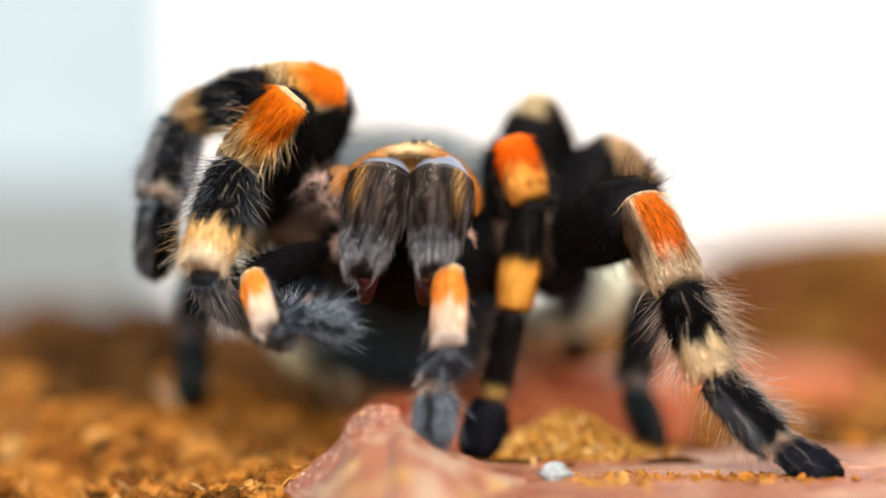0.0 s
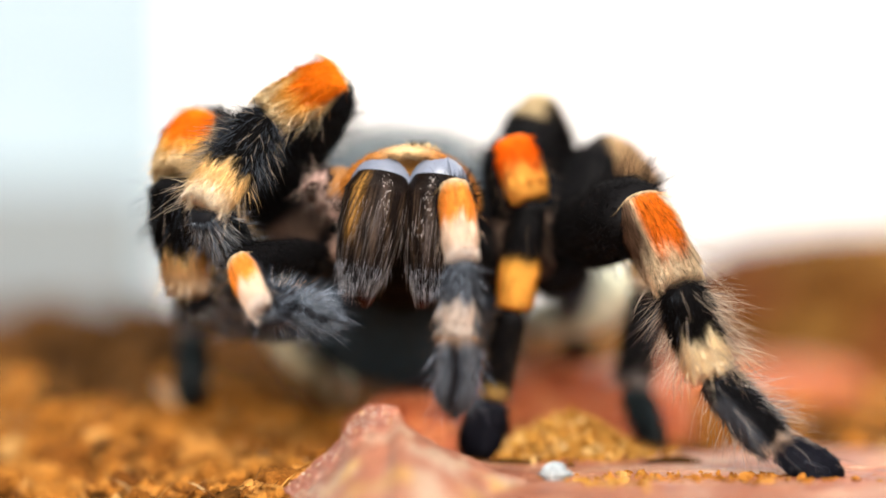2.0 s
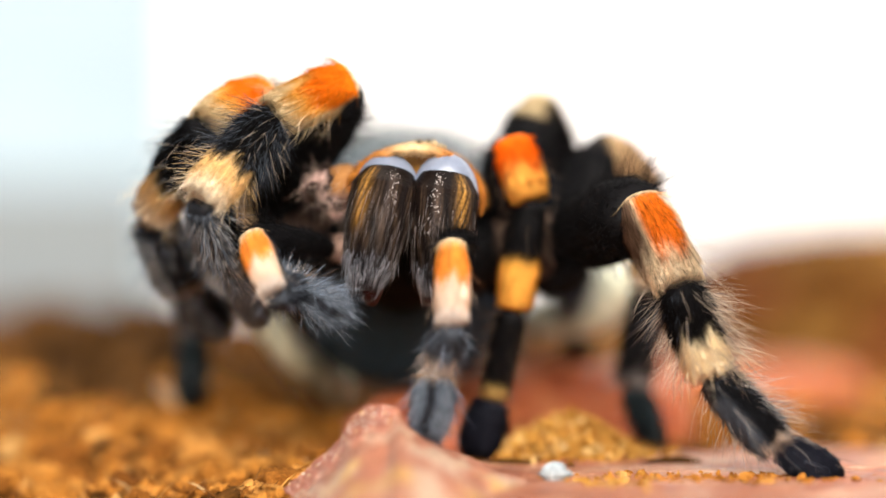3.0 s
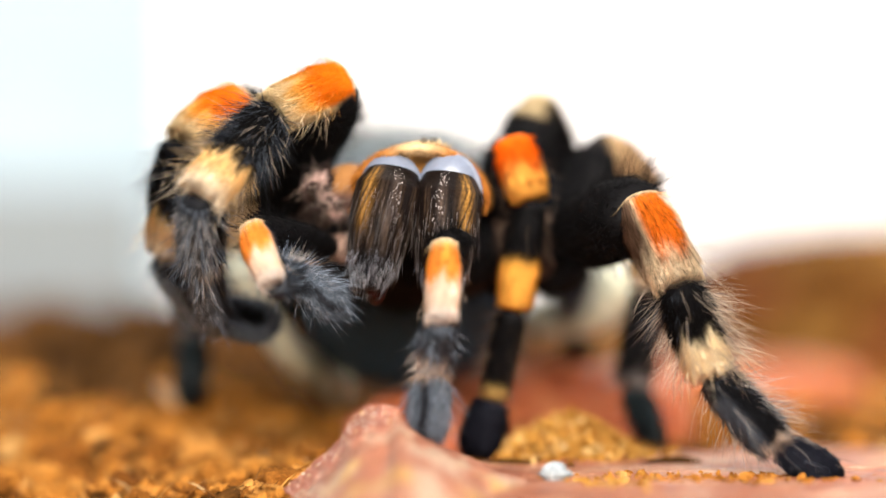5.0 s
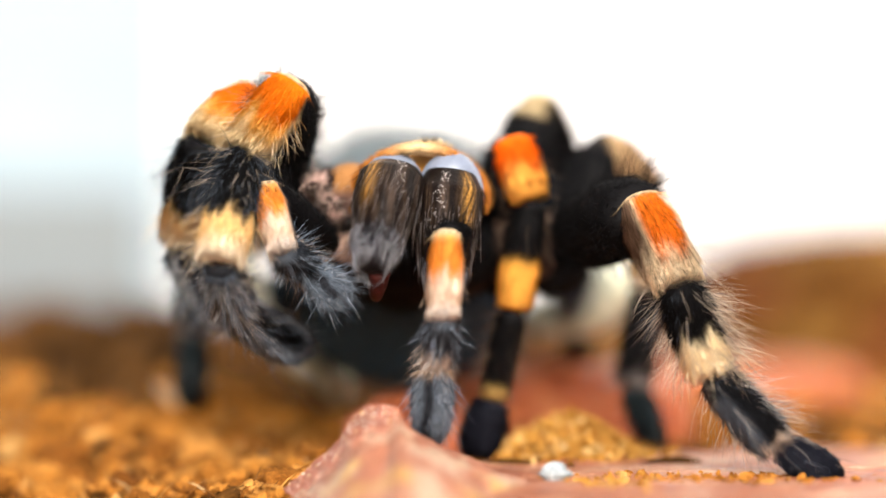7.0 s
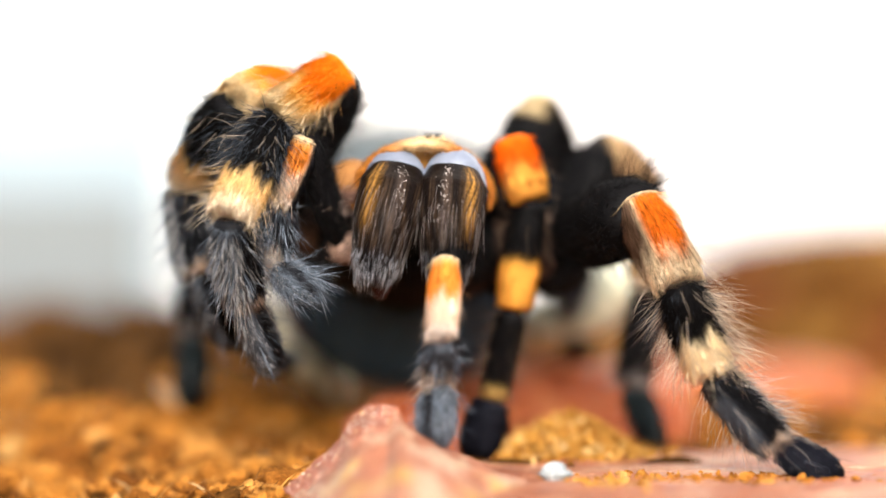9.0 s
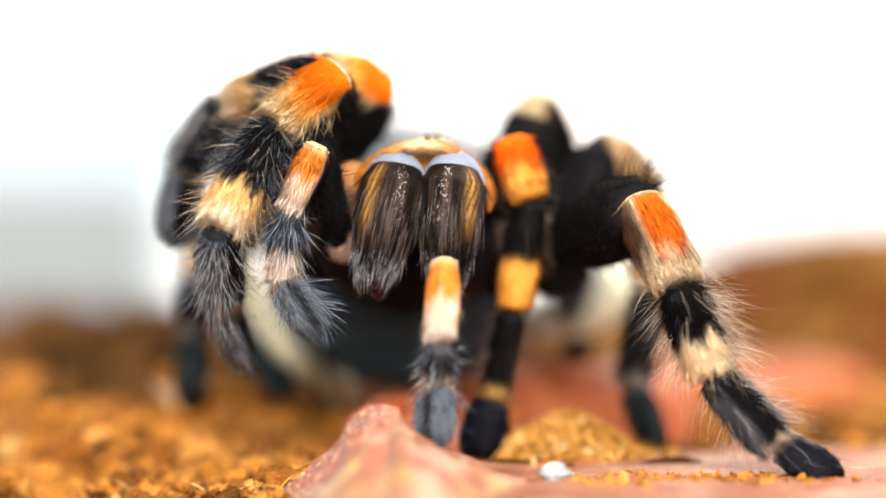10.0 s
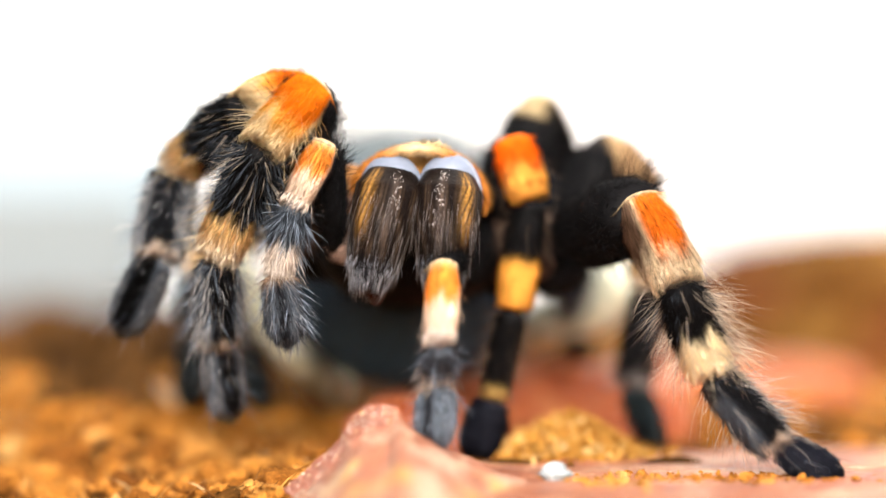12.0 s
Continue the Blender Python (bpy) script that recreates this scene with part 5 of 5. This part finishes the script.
    stride(palp_right, sway,
           femur=[(0, -148.4, -12.6), (0.3, -158, -11.7), (0.5, -156.9, -8.7), (0.8, -157.9, 4.7), (1, -158.4, 12), (1.5, -149.9, 1.6), (2, -142.1, -4.8), (2.2, -148.7, 10.1), (2.5, -152.9, 21), (2.8, -151.7, 12.9), (3, -145.4, 5.1), (3.2, -142, -1.7), (4.8, -145.4, 2.9), (5, -141.8, 9.2), (5.5, -141.6, 25.1), (6, -144.6, 3.7), (6.3, -144.5, 4.2), (6.5, -142.2, 9.5), (6.7, -144.3, 16.5), (7, -143.7, 28.1), (7.2, -149.4, 19.6), (8.8, -153.8, 34.7), (9, -155.3, 55.7), (9.2, -154.7, 70.3), (9.5, -169.9, 66.1), (9.7, -170.2, 56.4), (10, -168.3, 51.3), (10.3, -169.7, 51), (10.5, -172, 50.4), (11, -173.5, 47.5), (11.5, -176.8, 53.8), (12, -176.2, 56.4)],
           patella=[(0, 156, -42.5), (0.3, 162.7, -38.6), (0.5, 160.1, -38.8), (0.8, 155.3, -51.4), (1, 153.1, -51), (1.5, 144.7, -49.8), (2, 148.2, -41.3), (2.2, 141.9, -57.2), (2.5, 150.3, -59.6), (2.8, 149.3, -54), (3, 146.2, -49.3), (3.2, 150.8, -40.6), (4.8, 149.8, -44.2), (5, 144.4, -50.9), (5.5, 145.3, -58.1), (6, 149.6, -44.4), (6.3, 149.6, -44.4), (6.5, 149.1, -45), (6.7, 144, -53.7), (7, 139.7, -63.2), (7.2, 141.5, -62.1), (8.8, -57.8, -78.6), (9, -81.9, -67.6), (9.2, -121, -61.8), (9.5, -99.1, -61.4), (9.7, -86.3, -62.5), (10, -82.4, -65.4), (10.3, -86.9, -65.2), (10.5, -82.4, -63.9), (11, -75.3, -65.3), (11.5, -112.5, -62.2), (12, -105.2, -63)],
           tibia=[(0, 19, 8.2), (0.3, 15.9, 9.7), (0.5, 15.4, 9.8), (0.8, 14.3, 10.6), (1, 10.7, 5.6), (1.5, 12.8, 9.4), (2, 15, 5.9), (2.2, 10.3, 8.6), (2.5, 15.4, -2), (2.8, 13.2, -0.4), (3, 13.6, 1.4), (3.2, 28.6, -0.7), (4.8, 23.6, -2.8), (5, 12.9, 7.4), (5.5, 20.4, -18.4), (6, 29, -5), (6.3, 29, -5), (6.5, 27.2, -14.1), (6.7, 22.4, -15.8), (7, 20.6, -18.4), (7.2, 19.4, -9), (8.8, 18.4, -32.8), (9, -17.1, -63.4), (9.2, -47.5, -69), (9.5, -70.4, -68), (9.7, -60, -67.1), (10, -48.7, -78.2), (10.3, -60.2, -79.1), (10.5, -52.1, -77.6), (11, -47, -80.1), (11.5, -73, -81), (12, -75.8, -74.9)],
           tarsus=[(0, 128.9, -10.7), (0.3, 127, -15.1), (0.5, 125.5, -16.1), (0.8, 144.7, -22.5), (1, 147.5, -24.5), (1.5, 139.9, -17.6), (2, 132.1, -14.3), (2.2, 137.7, -24.1), (2.5, 130.2, -22.1), (2.8, 132.8, -25.4), (3, 129.4, -21.8), (3.2, 148.1, -17.5), (4.8, 145.9, -15.3), (5, 127.3, -31.1), (5.5, 142.9, -13.7), (6, 140.6, -13), (6.3, 146.4, -12.4), (6.5, 146.1, -13), (6.7, 150, -15.6), (7, 147.2, -23.7), (7.2, 142.3, -18.4), (8.8, 149, -23.7), (9, 134.6, -27.1), (9.2, 125.9, -57.1), (9.5, 105, -66), (9.7, 133.8, -56.5), (10, 126.8, -47.2), (10.3, 127.1, -46.4), (10.5, 131.5, -45.7), (11, 127.7, -43.1), (11.5, 114.8, -52.6), (12, 123.3, -81.7)])
    stride(palp_left, sway,
           femur=[(0, -170, -18.6), (0.3, -166.9, -10.9), (0.6, -166.2, 14.8), (1, -161.2, 41.3), (1.5, -162.5, 51.9), (2, -173.1, 38.9), (2.2, -169.4, 14), (2.4, -165.5, -5.9), (2.6, -164.3, -10.3), (2.9, -168.4, -6.2), (3.2, -168.5, 2.5), (4.8, -159.1, -3.5), (5.1, -161.6, -3.2), (5.5, -158, -11.6), (6, -160.2, -0.8), (6.3, -158.1, 7), (6.5, -162, 3.6), (6.8, -162, 2.5), (7, -161.9, 2.7), (7.2, -161.7, -0.8), (8.8, -158.1, -15.3), (9, -158.1, -17.2), (9.2, -158.2, -17.2), (9.5, -157, -17.5), (9.7, -157, -17.1), (10, -157.5, -17.1), (10.2, -158.1, -16.1), (10.5, -159.4, -15.5), (10.8, -159.9, -16.2), (11.2, -159.8, -16.2), (11.5, -160.3, -16.6), (12, -160.2, -16.2)],
           patella=[(0, -179.8, -59.8), (0.3, 172.4, -60.1), (0.6, 167.7, -57.7), (1, 164.5, -56.1), (1.5, 165, -53.5), (2, 167.2, -63.7), (2.2, 173.6, -66.1), (2.4, 176.2, -60.5), (2.6, 177.3, -64.6), (2.9, -179.7, -64.9), (3.2, 174.4, -70.8), (4.8, 179.9, -65.2), (5.1, -175.4, -65.1), (5.5, -179.9, -60.4), (6, -175.4, -65.2), (6.3, -175.3, -66), (6.5, -174, -70.9), (6.8, -174.9, -67.5), (7, -170.8, -77.7), (7.2, -177.6, -70.5), (8.8, -177.3, -64.6), (9, -174.6, -64.5), (9.2, -174.5, -64.5), (9.5, -174.8, -63.5), (9.7, -174.4, -65.4), (10, -174.6, -64.4), (10.2, -174.6, -64.4), (10.5, -174.7, -64.3), (10.8, -174.6, -64.3), (11.2, -174.5, -65.2), (11.5, -174.7, -64.2), (12, -174.7, -64.2)],
           tibia=[(0, -15.7, -42.6), (0.3, -9.2, -42.4), (0.6, -4.6, -67.4), (1, -179.2, -87.9), (1.5, -168.6, -87.5), (2, -115.1, -85.5), (2.2, -9.8, -62.8), (2.4, -13.7, -48.2), (2.6, -15.8, -42.5), (2.9, -20, -45.7), (3.2, -14.8, -51.8), (4.8, -17.8, -48.4), (5.1, -14, -48.4), (5.5, -13.2, -45.4), (6, -14.1, -48.3), (6.3, -18.1, -58.7), (6.5, -15.2, -51.9), (6.8, -14.3, -51.6), (7, -12.2, -49.2), (7.2, -14.1, -48.7), (8.8, -8.7, -46), (9, -6.4, -43.1), (9.2, -7, -43.1), (9.5, -6.4, -43.1), (9.7, -6.3, -42), (10, -5.7, -41.4), (10.2, -5.7, -41.3), (10.5, -5.1, -42.5), (10.8, -5, -41.4), (11.2, -5, -40.8), (11.5, -4.9, -40.2), (12, -5, -40.2)],
           tarsus=[(0, 179.8, -40.7), (0.3, -171.2, -60.6), (0.6, -148.1, -85.9), (1, -139.9, -84.7), (1.5, -135.3, -84.5), (2, -152, -85.4), (2.2, -153.3, -75.3), (2.4, -166.3, -51.5), (2.6, -173.9, -47.9), (2.9, -169.8, -51.6), (3.2, -156.7, -61.5), (4.8, 179.5, -55.9), (5.1, -175.9, -60.7), (5.5, -175.8, -60.6), (6, -174.8, -67.1), (6.3, -167.2, -60.8), (6.5, -174.7, -67.4), (6.8, -173.6, -67.1), (7, -170.6, -68.7), (7.2, -171.2, -61.3), (8.8, -178.9, -47.8), (9, -178.9, -47.9), (9.2, -178.9, -47.9), (9.5, -178.9, -47.9), (9.7, -178.9, -48), (10, -178.9, -47.9), (10.2, -178.9, -47.9), (10.5, -178.9, -47.1), (10.8, -178.9, -47.1), (11.2, -178.9, -47.2), (11.5, -178.9, -47.2), (12, -178.9, -47.2)])
    stride(third_leg_right, sway,
           femur=[(0, -33.6, 6.1), (8.8, -39.6, 3.7), (9.5, -40.2, 3.7), (9.7, -40.2, 4), (10, -39.7, 4.4), (10.2, -39.4, 4.9), (10.5, -38.4, 5.3), (10.8, -38.1, 5.3), (11.2, -38.1, 5.3), (11.5, -37.8, 5.6), (12, -37.8, 5.8)],
           patella=[(0, -149.7, -46.9), (8.8, -152.5, -29.2), (9.5, -152.5, -29.2), (9.7, -152.5, -29.2), (10, -152.5, -29.2), (10.2, -152.5, -29.2), (10.5, -152.5, -29.2), (10.8, -152.5, -29.2), (11.2, -152.5, -29.2), (11.5, -152.4, -29.3), (12, -152.5, -29.3)],
           tibia=[(0, -6.1, -18), (7.2, -6.1, -18), (8.8, -2.2, -29.6), (9.5, -2.2, -29.6), (9.7, -6.3, -38), (10, -4, -38), (10.2, -1.8, -38), (10.5, -2, -33.8), (10.8, -8.1, -18.1), (11.2, -6.3, -21.8), (11.5, -6.3, -21.8), (12, -4.4, -21.8)],
           metatarsus=[(0, 164.3, -5), (7.2, 164.3, -5), (8.8, 163, -32.8), (9.5, 163, -32.8), (9.7, 168.4, -32.2), (10, 161.3, -24.4), (10.2, 158.4, -27), (10.5, 157.4, -32.7), (10.8, 161.7, -39.4), (11.2, 149.7, -53.4), (11.5, 154, -53.4), (12, 151.5, -57.8)],
           tarsus=[(0, 133.6, -10), (7.2, 133.6, -10), (8.8, 132.3, -21.3), (9.5, 143.1, -25.9), (9.7, 156.3, -27.5), (10, 113.5, -51), (10.2, 90.9, -49.6), (10.5, 130, -43.4), (10.8, 141.3, -59.2), (11.2, 96.1, -67), (11.5, 98, -69.2), (12, 111, -78.7)])


motions()
